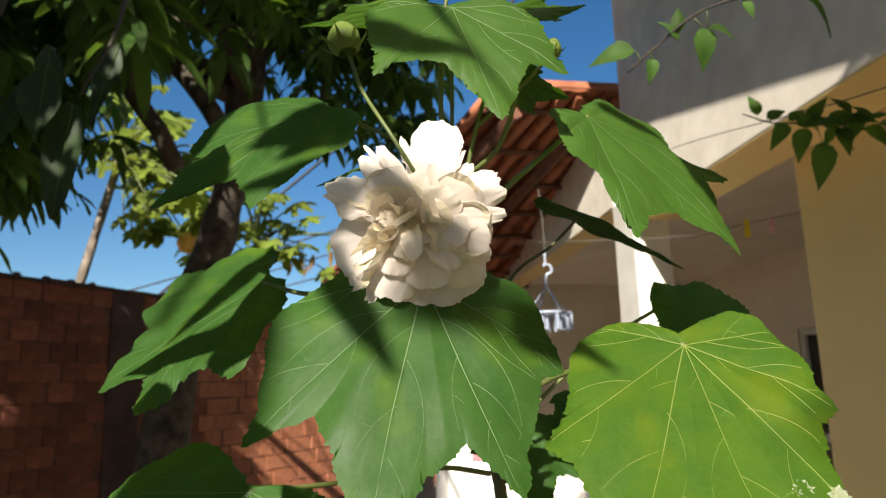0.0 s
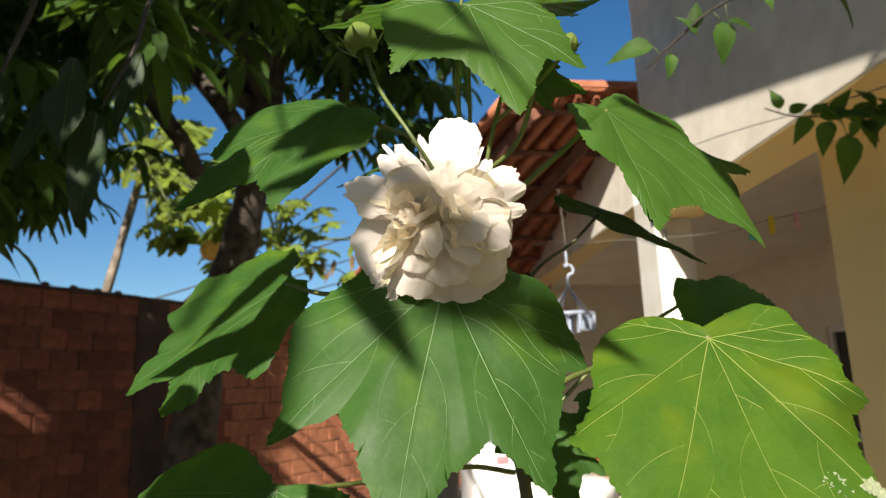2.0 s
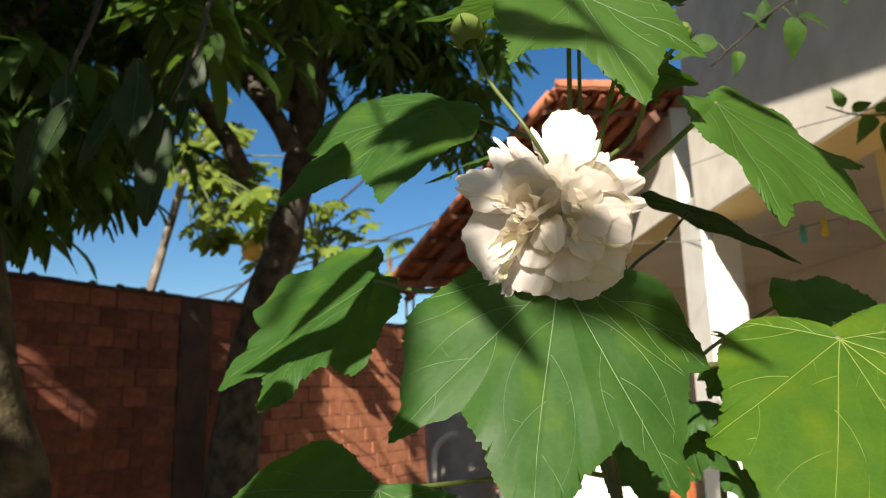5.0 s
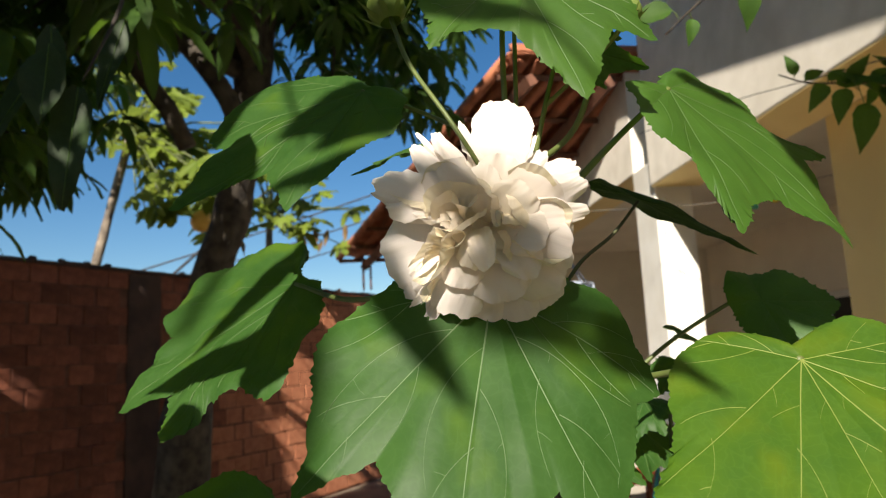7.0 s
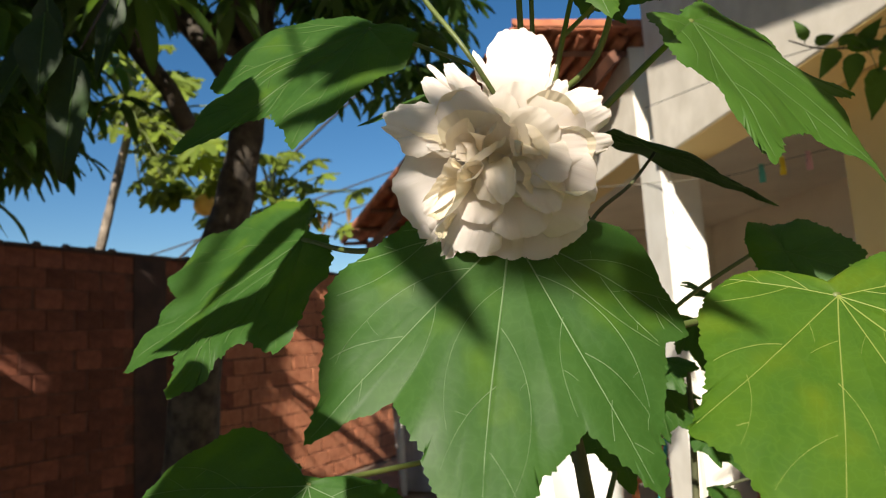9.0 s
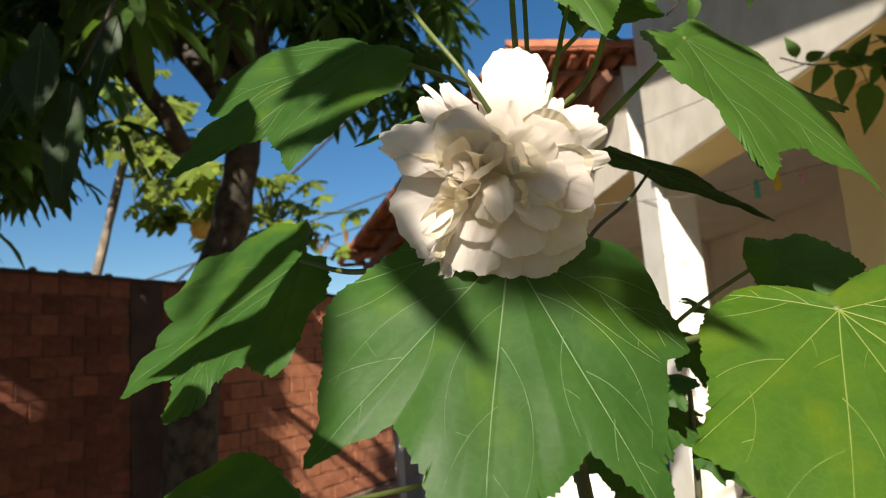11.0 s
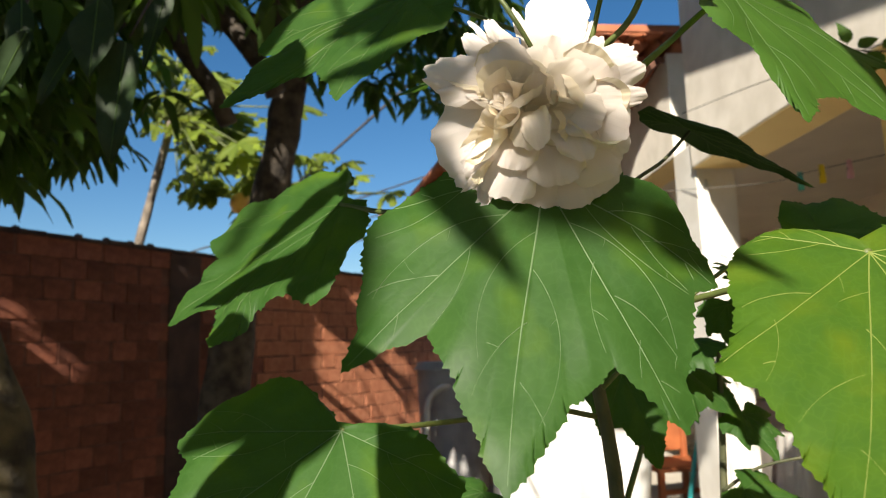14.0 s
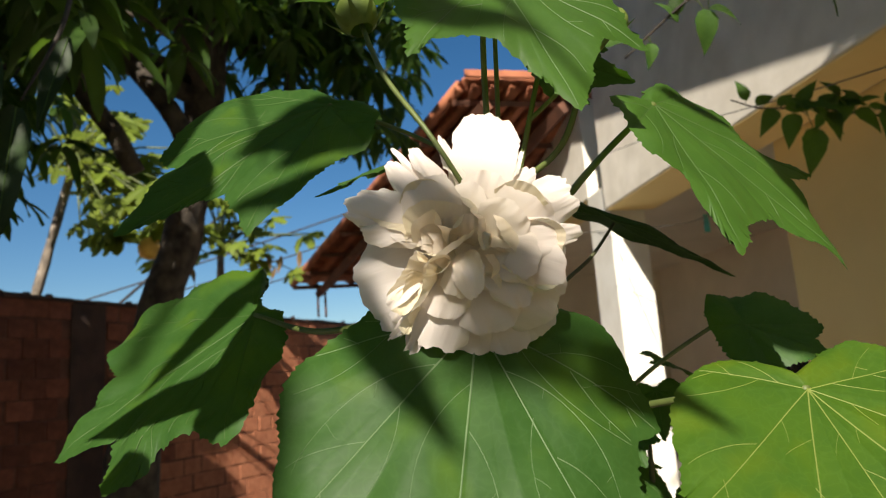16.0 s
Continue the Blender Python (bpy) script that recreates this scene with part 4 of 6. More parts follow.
def broom():
    t = thing("broom", "teal-handled broom leaning on the pillar", "broom", (1.10, 4.62, 0.0))
    tube("handle", [(0, 0, 0.12), (0.1, 0.02, 0.6), (0.22, 0.04, 1.05)], 0.016, 0.014, M_TEAL, t)
    bm = bmesh.new()
    box(bm, (-0.14, -0.03, 0.08), (0.14, 0.03, 0.13), None, 0.012)
    part("head", bm, M_TEAL, t)
    items = []
    for k in range(22):
        x = -0.13 + 0.26 * k / 21
        items.append(tube_data([(x, 0, 0.09), (x * 1.1, 0.01 * math.sin(k), 0.0)], [0.007, 0.005], 5))
    vs, fs = merged(items)
    link_mesh("bristles", vs, fs, M_DRY, t)


broom()


def water_tank():
    t = thing("water_tank", "old grey fibre-cement water tank beside the brick wall", "tank", (-0.42, 6.75, 0.0))
    bm = bmesh.new()
    bmesh.ops.create_cone(bm, cap_ends=True, segments=28, radius1=0.30, radius2=0.34, depth=1.1, matrix=Matrix.Translation((0, 0, 0.55)))
    part("body", bm, M_GREY, t, smooth=False)
    bm = bmesh.new()
    bmesh.ops.create_cone(bm, cap_ends=True, segments=28, radius1=0.365, radius2=0.33, depth=0.07, matrix=Matrix.Translation((0, 0, 1.13)))
    part("lid", bm, M_GREY, t)
    tube("pipe", [(-0.22, -0.4, 0.0), (-0.22, -0.4, 0.6), (-0.2, -0.38, 0.82), (-0.1, -0.36, 0.93), (0.0, -0.3, 0.95)], 0.03, 0.03, M_WHITE, t, "white plastic pipe", n=30)


water_tank()


def stove():
    t = thing("stove", "whitish four-burner kitchen stove standing on the porch, greyed for shade", "stove", H(2.75, 4.85, 0.06))
    t.rotation_euler = (0, 0, HA)
    bm = bmesh.new()
    box(bm, (-0.42, -0.3, 0.0), (0.42, 0.3, 0.80), None, 0.015)
    part("body", bm, M_STOVE, t)
    bm = bmesh.new()
    box(bm, (-0.36, -0.315, 0.16), (0.36, -0.3, 0.6), None, 0.006)
    door = part("door", bm, M_STOVE, t)
    bm = bmesh.new()
    box(bm, (-0.2, -0.322, 0.3), (0.2, -0.314, 0.42), None, 0.003)
    part("door_glass", bm, M_DARK, door)
    vs, fs = tube_data([(-0.3, -0.345, 0.57), (0.3, -0.345, 0.57)], 0.012, 8)
    link_mesh("handle", vs, fs, M_GREY, door)
    for k in range(5):
        bm = bmesh.new()
        bmesh.ops.create_cone(bm, cap_ends=True, segments=12, radius1=0.022, radius2=0.018, depth=0.03, matrix=Matrix.Translation((-0.28 + 0.14 * k, -0.315, 0.7)) @ Matrix.Rotation(radians(90), 4, "X"))
        part("knob", bm, M_DARK, t)
    for x in (-0.2, 0.2):
        for y in (-0.13, 0.13):
            bm = bmesh.new()
            bmesh.ops.create_cone(bm, cap_ends=True, segments=14, radius1=0.055, radius2=0.045, depth=0.025, matrix=Matrix.Translation((x, y, 0.812)))
            part("burner", bm, M_DARK, t)


stove()


def cloth_table():
    """A small table under a hanging white cloth, with a clay pot and a dark box on it."""
    at = H(2.42, 4.32, 0.06)
    t = thing("side_table", "small wooden table under a hanging white cloth on the porch", "table", at)
    for x in (-0.16, 0.16):
        for y in (-0.15, 0.15):
            bm = bmesh.new()
            box(bm, (x - 0.018, y - 0.018, 0.0), (x + 0.018, y + 0.018, 0.60), None, 0.004)
            part("leg", bm, M_ORANGE, t)
    bm = bmesh.new()
    box(bm, (-0.19, -0.18, 0.60), (0.19, 0.18, 0.625), None, 0.005)
    part("tabletop", bm, M_ORANGE, t)
    c = thing("tablecloth", "plain white cloth hanging in folds over the side table", "cloth", at)
    vs, fs, n = [], [], 72
    rows = ((0.02, 0.634, 0.0), (0.6, 0.634, 0.0), (0.97, 0.633, 0.002), (1.03, 0.615, 0.004), (1.06, 0.5, 0.010), (1.09, 0.38, 0.016), (1.12, 0.26, 0.022))
    for k, z, amp in rows:
        for i in range(n):
            a = 2 * math.pi * i / n
            x, y = math.cos(a), math.sin(a)
            m = max(abs(x), abs(y))
            r = k + amp * 6 * math.sin(a * 13 + 0.6 * math.sin(3 * a)) + amp * 2 * math.sin(a * 5)
            vs.append((x / m * 0.195 * r, y / m * 0.185 * r, z + (0.012 * math.sin(a * 3) if z < 0.3 else 0)))
    for r in range(len(rows) - 1):
        for i in range(n):
            i2 = (i + 1) % n
            fs.append((r * n + i, r * n + i2, (r + 1) * n + i2, (r + 1) * n + i))
    fs.append(tuple(range(n)))
    link_mesh("cloth", vs, fs, M_CLOTH, c)
    pot = thing("clay_pot", "round red-brown clay pot standing on the cloth", "pot", at + Vector((-0.07, -0.03, 0.638)))
    prof = [(0.0, 0.0), (0.05, 0.0), (0.075, 0.03), (0.085, 0.07), (0.07, 0.115), (0.05, 0.135), (0.058, 0.15), (0.05, 0.15), (0.044, 0.13), (0.0, 0.12)]
    vs, fs, n = [], [], 20
    for r, z in prof:
        vs += [(r * math.cos(2 * math.pi * k / n), r * math.sin(2 * math.pi * k / n), z) for k in range(n)]
    for i in range(len(prof) - 1):
        for k in range(n):
            k2 = (k + 1) % n
            fs.append((i * n + k, i * n + k2, (i + 1) * n + k2, (i + 1) * n + k))
    link_mesh("body", vs, fs, M_POT, pot)
    tv = thing("dark_box", "dark plastic box with a glossy front on the cloth", "box", at + Vector((0.03, 0.10, 0.637)))
    bm = bmesh.new()
    box(bm, (-0.13, -0.05, 0.0), (0.13, 0.05, 0.20), None, 0.012)
    body = part("body", bm, M_WIRE, tv)
    bm = bmesh.new()
    box(bm, (-0.11, -0.054, 0.02), (0.11, -0.049, 0.18), None)
    part("front_panel", bm, M_DARK, tv)


cloth_table()


# ---- climbing vine in front of the house ----
def ovate_leaf(at, axis, normal, L, seed, parent):
    rng = random.Random(seed)
    a, n = Vector(axis).normalized(), Vector(normal).normalized()
    b = a.cross(n).normalized()
    n = b.cross(a)
    vs, fs, N = [], [], 10
    for i in range(N + 1):
        t = i / N
        w = 0.29 * L * (math.sin(math.pi * t ** 0.66)) ** 1.05 + 0.0004
        z = -0.5 * L * t * t
        for k in (-1, -0.5, 0, 0.5, 1):
            e = 1 + (0.05 * math.sin(i * 2.6) if abs(k) == 1 else 0)
            vs.append(Vector(at) + a * L * t + b * (w * k * e) + n * (z + 0.12 * w * abs(k) * 2 + 0.02 * L * math.sin(5 * t + k * 3 + seed)))
    for i in range(N):
        for k in range(4):
            p = i * 5 + k
            fs.append((p, p + 1, p + 6, p + 5))
    link_mesh("leaf", vs, fs, M_VINE, parent)


def vine(name_label, stem, leaves, r):
    t = thing("climbing_vine", name_label, "vine", stem[0], "vines")
    o = -Vector(stem[0])
    tube("stem", [Vector(p) + o for p in stem], r, r * 0.5, M_TWIG, t, n=24)
    rng = random.Random(len(leaves) * 7 + 1)
    pts = curve_pts(stem, 24)
    for k, (at, ax, L) in enumerate(leaves):
        at = Vector(at)
        near = min(pts, key=lambda p: (p - at).length)
        if (near - at).length > 0.006:
            vs, fs = tube_data([near + o, (near + at) / 2 + o + Vector((0, 0, 0.004)), at + o], 0.0012, 5)
            link_mesh("leaf_stalk", vs, fs, M_STEM, t)
        ovate_leaf(at + o, ax, (rng.uniform(-0.4, 0.4), -0.8, rng.uniform(0.2, 0.8)), L * (1.05 if L < 0.11 else 0.85), k, t)


vine("thin leafy vine shoot hanging before the shaded cement wall",
     [(1.05, 1.15, 2.03), (0.848, 1.183, 2.02), (0.69, 1.23, 2.045), (0.551, 1.278, 2.036), (0.46, 1.32, 1.98), (0.402, 1.35, 1.934)],
     [((0.545, 1.29, 2.0), (0.05, -0.05, -1), 0.075), ((0.50, 1.31, 1.985), (-0.35, -0.3, 0.6), 0.05), ((0.555, 1.29, 2.0), (0.9, -0.2, -0.15), 0.06), ((0.45, 1.33, 1.955), (-0.1, -0.2, -0.9), 0.045),
      ((0.42, 1.35, 1.985), (-1, -0.1, -0.05), 0.085), ((0.72, 1.23, 2.03), (0.75, -0.1, -0.55), 0.085), ((0.62, 1.26, 2.04), (0.3, -0.3, -0.7), 0.035), ((0.86, 1.19, 2.01), (0.8, 0, -0.3), 0.09), ((0.50, 1.31, 2.0), (-0.1, -0.4, 0.9), 0.05)], 0.0042)
vine("leafy vine spray with drooping leaves beside the house",
     [(1.75, 1.95, 1.95), (1.38, 1.992, 2.02), (1.18, 1.99, 2.055), (1.02, 1.985, 2.06), (0.93, 1.985, 2.09)],
     [((0.975, 1.98, 2.085), (-0.2, -0.2, 0.5), 0.06), ((1.0, 1.98, 2.07), (0.55, -0.2, 0.35), 0.06), ((1.08, 1.97, 2.05), (0.8, -0.2, 0.1), 0.08), ((1.05, 1.97, 2.05), (-0.5, -0.2, -0.6), 0.08), ((1.1, 1.96, 2.03), (-0.4, -0.1, -0.8), 0.09),
      ((1.14, 1.95, 1.98), (-0.12, -0.2, -1), 0.15), ((1.16, 1.97, 2.04), (0.7, -0.2, -0.3), 0.1), ((1.22, 1.97, 2.05), (0.8, -0.3, 0.2), 0.1), ((1.28, 1.96, 2.03), (0.6, -0.3, -0.5), 0.11), ((1.35, 1.96, 2.03), (0.5, -0.4, -0.3), 0.12),
      ((1.25, 1.97, 2.05), (-0.3, -0.6, 0.4), 0.08), ((1.4, 1.95, 2.02), (0.2, -0.5, 0.6), 0.1), ((1.45, 1.95, 2.0), (0.3, -0.5, -0.8), 0.12), ((1.12, 1.97, 2.06), (0.1, -0.6, 0.3), 0.07), ((1.18, 1.97, 2.05), (0.6, -0.4, 0.5), 0.07), ((1.2, 1.96, 2.03), (0.2, -0.4, -0.9), 0.08), ((1.26, 1.97, 2.06), (0.9, -0.2, 0.3), 0.08), ((1.3, 1.96, 2.05), (-0.5, -0.5, 0.5), 0.07), ((1.33, 1.97, 2.04), (0.9, -0.3, -0.1), 0.09), ((1.38, 1.96, 2.04), (0.5, -0.5, 0.7), 0.08), ((1.42, 1.95, 2.02), (0.8, -0.4, -0.4), 0.1), ((1.15, 1.96, 2.05), (0.5, -0.6, -0.1), 0.07), ((1.06, 1.97, 2.06), (0.6, -0.4, 0.5), 0.05), ((1.5, 1.94, 2.0), (0.7, -0.4, 0.3), 0.1)]
     + [((1.10 + 0.032 * k, 1.95 + 0.02 * math.sin(3 * k), 2.04 + 0.025 * math.sin(5.3 * k)), (0.7 * math.cos(2.1 * k), -0.45, 0.7 * math.sin(2.1 * k + 0.4)), 0.060 + 0.025 * math.sin(1.7 * k)) for k in range(14)], 0.004)


# ---- the hibiscus ----
PLANT_AT = Vector((0.06, 0.72, 0.0))
plant = thing("hibiscus_plant", "double white hibiscus shrub with lobed green leaves", "plant", PLANT_AT)


def frame_of(hub, axis, normal):
    """Leaf axes: x to the side, y along the mid-rib, z out of the upper face."""
    a = Vector(axis).normalized()
    n = Vector(normal)
    n = (n - a * n.dot(a)).normalized()
    b = a.cross(n)
    m = Matrix((b, a, n)).transposed().to_4x4()
    m.translation = Vector(hub) - PLANT_AT
    return m


def palmate(hub, axis, normal, lobes, tips, fold=0.0, bend=0.0, blade=M_LEAF, vein=M_VEIN, seed=0, tooth=0.0022, wave=0.004, label="", vein_w=1.0, sparse=1.0):
    """A lobed, toothed leaf. lobes: (degrees from the mid-rib, mm) of tips and bays round the rim; tips: the degrees of the main ribs."""
    rng = random.Random(seed)
    m = frame_of(hub, axis, normal)
    rim = [Vector((r * 0.001 * math.sin(radians(a)), r * 0.001 * math.cos(radians(a)))) for a, r in lobes]
    # finer rim with small teeth
    fine, teeth = [], []
    for i, p in enumerate(rim):
        q = rim[(i + 1) % len(rim)]
        L = (q - p).length
        gap = i == len(rim) - 1
        k = 1 if gap else max(1, int(L / 0.0018))
        out = Vector((p.y - q.y, q.x - p.x))
        if out.length > 1e-9:
            out.normalize()
        if out.dot((p + q) / 2) < 0:
            out = -out
        for j in range(k):
            t = j / k
            v = p.lerp(q, t)
            bulge = 0.05 * L * 4 * t * (1 - t)
            f = (0 if j == 0 else tooth * (rng.choice((0.9, 0.35, -0.35, -0.1, 0.1)) * rng.uniform(0.4, 1.1)))
            fine.append(v + out * (0 if gap else bulge))
            teeth.append(out * (0 if gap else f))
    ang = [math.atan2(v.x, v.y) for v in fine]
    rad = [v.length for v in fine]
    order = sorted(range(len(fine)), key=lambda i: ang[i])
    sa = np.array([ang[i] for i in order])
    sr = np.array([rad[i] for i in order])
    tr = sorted(radians(t) for t in tips)
    ph = rng.random() * 10

    def edge(a):
        return float(np.interp(a, sa, sr, period=2 * math.pi))

    def height(x, y):
        r = math.hypot(x, y)
        a = math.atan2(x, y)
        s = min(1.0, r / max(1e-4, edge(a)))
        d = min(abs(a - t) for t in tr)
        puff = 0.0028 * min(1.0, d / 0.28) * min(1.0, s * 2.5) * (r / 0.1) ** 0.5
        w = noise.noise(Vector((x * 28 + ph, y * 28, ph))) * wave * s * s * 1.6 + noise.noise(Vector((x * 70, y * 70 + ph, ph))) * wave * 0.15 * s
        return fold * x * x + bend * y * abs(y) + puff + w - 0.0035 * s ** 6

    rings = [0.0, 0.07, 0.16, 0.27, 0.38, 0.5, 0.62, 0.73, 0.83, 0.91, 0.965, 1.0]
    vs, fs = [Vector((0, 0, height(0, 0)))], []
    N = len(fine)
    for s in rings[1:]:
        for v, tooth_at in zip(fine, teeth):
            base = v * s + tooth_at * max(0.0, (s - 0.9) / 0.1)
            vs.append(Vector((base.x, base.y, height(base.x, base.y))))
    for i in range(N):
        fs.append((0, 1 + (i + 1) % N, 1 + i))
    for k in range(len(rings) - 2):
        for i in range(N):
            i2 = (i + 1) % N
            a, b = 1 + k * N, 1 + (k + 1) * N
            fs.append((a + i, a + i2, b + i2, b + i))
    vs3 = vs
    leaf = link_mesh("leaf", vs3, fs, blade, plant, label)
    leaf.matrix_basis = m

    # ribs
    items = []

    def rib(path, w0, w1):
        v2, f2 = [], []
        n = len(path)
        for i, (x, y) in enumerate(path):
            x2, y2 = path[min(i + 1, n - 1)]
            x1, y1 = path[max(i - 1, 0)]
            d = Vector((x2 - x1, y2 - y1))
            d = d.normalized() if d.length > 1e-9 else Vector((0, 1))
            s = Vector((d.y, -d.x))
            w = w0 + (w1 - w0) * i / max(1, n - 1)
            z = height(x, y)
            v2 += [Vector((x - s.x * w, y - s.y * w, z - 0.0002)), Vector((x, y, z + w * 0.7 + 0.00025)), Vector((x + s.x * w, y + s.y * w, z - 0.0002))]
        for i in range(n - 1):
            a = i * 3
            f2 += [(a, a + 1, a + 4, a + 3), (a + 1, a + 2, a + 5, a + 4)]
        items.append((v2, f2))

    for t in tr:
        R = edge(t) * 0.97
        main = []
        sway = rng.uniform(-0.03, 0.03)
        for i in range(15):
            r = R * i / 14
            a = t + sway * math.sin(math.pi * i / 14)
            main.append((r * math.sin(a), r * math.cos(a)))
        rib(main, 0.00076 * vein_w * (R / 0.15) ** 0.4, 0.00018)
        side = rng.choice((-1, 1))
        u = 0.2 + rng.uniform(0, 0.06)
        while u < 0.92:
            i = u * 14
            r = R * u
            x, y = r * math.sin(t), r * math.cos(t)
            dirn = t + side * rng.uniform(0.65, 0.9)
            path = [(x, y)]
            step = 0.0035
            for k in range(26):
                dirn -= side * 0.042
                x += step * math.sin(dirn)
                y += step * math.cos(dirn)
                a = math.atan2(x, y)
                if math.hypot(x, y) > 0.955 * edge(a):
                    break
                near = min(tr, key=lambda q: abs(q - a))
                if near != t and abs(near - a) < abs(t - a) - 0.02:
                    break
                path.append((x, y))
                if k > 1 and k % 3 == 2 and rng.random() < 0.2 / sparse:  # short cross veins
                    px, py, pd = x, y, dirn + rng.choice((-1, 1)) * rng.uniform(0.9, 1.3)
                    sub = [(px, py)]
                    for q in range(rng.randint(2, 5)):
                        px += 0.003 * math.sin(pd)
                        py += 0.003 * math.cos(pd)
                        pd += rng.uniform(-0.25, 0.25)
                        if math.hypot(px, py) > 0.94 * edge(math.atan2(px, py)):
                            break
                        sub.append((px, py))
                    if len(sub) > 2:
                        rib(sub, 0.00015, 0.00005)
            if len(path) > 3:
                rib(path, 0.00026 * vein_w, 0.00008)
            side = -side
            u += rng.uniform(0.13, 0.20) * sparse
    v2, f2 = merged(items)
    link_mesh("ribs", v2, f2, vein, leaf)
    return leaf


# centre leaf below the flower
palmate((-0.012, 0.4765, 1.372), (-0.164, -0.49, -0.856), (0.103, -0.871, 0.479),
        [(160, 30), (141, 44), (103, 49), (88, 64), (76, 84), (67, 103), (49, 118), (39, 136), (34, 157), (30, 137), (24, 118), (13, 135), (6, 158), (0, 183), (-4, 164), (-10, 138), (-22, 119), (-28, 138), (-33, 156), (-39, 132), (-54, 108), (-62, 102), (-71, 112), (-83, 91), (-94, 84), (-105, 70), (-115, 52), (-142, 47), (-164, 30)],
        [0, 34, -32, 74, -70], fold=-2.08, seed=1, vein=M_VEIN_PALE, label="broad green lobed leaf under the flower")
# yellowing leaf with torn edge
LEAF_R = palmate((0.1659, 0.4796, 1.3243), (-0.429, -0.657, -0.62), (-0.006, -0.685, 0.729),
        [(150, 12), (132, 20), (112, 38), (94, 54), (70, 71), (52, 83), (39, 94), (31, 110), (26, 137), (18, 136), (10, 148), (4, 169), (1, 189), (-1, 197), (-9, 160), (-22, 138), (-32, 150), (-42, 163), (-45, 135), (-54, 110), (-65, 94), (-79, 97), (-86, 82), (-100, 76), (-114, 65), (-137, 66), (-154, 55), (-170, 30)],
        [0, 27, 88, -24, -43, -78, -125], seed=2, blade=M_LEAF_YELLOW, vein=M_VEIN_YELLOW, label="yellowing green leaf with a browned tip", vein_w=0.65, sparse=1.25)
for k, (x, y, r) in enumerate(((-0.0760, 0.1010, 0.0058), (-0.0800, 0.1050, 0.0042), (-0.0920, 0.0960, 0.0052), (-0.0960, 0.0985, 0.0045), (-0.0720, 0.1040, 0.0030))):
    rng = random.Random(70 + k)
    vs, fs = [Vector((x, y, 0.0012))], []
    for q in range(22):
        a, rr = 2 * math.pi * q / 22, r * rng.uniform(0.55, 1.1)
        vs.append(Vector((x + rr * math.cos(a), y + rr * 1.3 * math.sin(a), 0.0010 + rng.uniform(0, 0.0018))))
        fs.append((0, 1 + q, 1 + (q + 1) % 22))
    link_mesh("dried_patch", vs, fs, M_DRIED, LEAF_R)
# upper left leaf
palmate((-0.0921, 0.5368, 1.5259), (-0.767, -0.223, -0.602), (-0.267, -0.742, 0.615),
        [(135, 12), (118, 24), (97, 51), (83, 75), (71, 95), (55, 114), (40, 127), (28, 110), (13, 132), (4, 155), (1, 123), (-2, 105), (-11, 94), (-25, 108), (-32, 123), (-36, 103), (-47, 83), (-62, 69), (-80, 62), (-101, 47), (-123, 26), (-150, 9)],
        [3, 38, -31, 80, -75], seed=3, vein_w=0.55)
# upper right leaf
palmate((0.1247, 0.5363, 1.5149), (0.698, -0.036, -0.715), (0.45, -0.755, 0.477),
        [(165, 12), (133, 36), (103, 44), (75, 72), (56, 77), (47, 104), (44, 132), (33, 107), (22, 103), (12, 106), (5, 137), (0, 164), (-5, 149), (-13, 132), (-26, 117), (-35, 146), (-38, 117), (-42, 94), (-60, 88), (-73, 67), (-89, 48), (-113, 28), (-140, 12)],
        [0, 43, -34, 88, -80], seed=4, vein=M_VEIN, vein_w=0.75, blade=M_LEAF_YOUNG, sparse=1.7)
# top leaf
palmate((0.014, 0.4703, 1.5766), (0.233, -0.411, -0.881), (0.115, -0.888, 0.445),
        [(141, 10), (121, 27), (116, 47), (104, 58), (92, 63), (72, 72), (54, 83), (47, 100), (44, 81), (34, 70), (20, 68), (10, 81), (4, 100), (0, 123), (-6, 109), (-14, 93), (-26, 81), (-34, 86), (-40, 102), (-47, 85), (-63, 70), (-82, 61), (-94, 49), (-108, 31), (-140, 14)],
        [0, 46, -39, 108, -85], seed=5, vein=M_VEIN_PALE, vein_w=0.55, blade=M_LEAF_YOUNG, sparse=1.7)
# left leaf
palmate((-0.1701, 0.6619, 1.4041), (-0.813, -0.15, -0.563), (-0.365, -0.622, 0.693),
        [(140, 12), (122, 23), (118, 46), (114, 78), (91, 98), (78, 132), (64, 147), (47, 153), (33, 138), (24, 123), (12, 138), (7, 156), (0, 175), (-7, 153), (-12, 132), (-19, 146), (-28, 166), (-31, 148), (-36, 127), (-50, 120), (-61, 134), (-68, 111), (-80, 90), (-104, 44), (-133, 24), (-160, 13)],
        [1, 55, -27, -60, 105], seed=6, wave=0.009, vein_w=0.5)
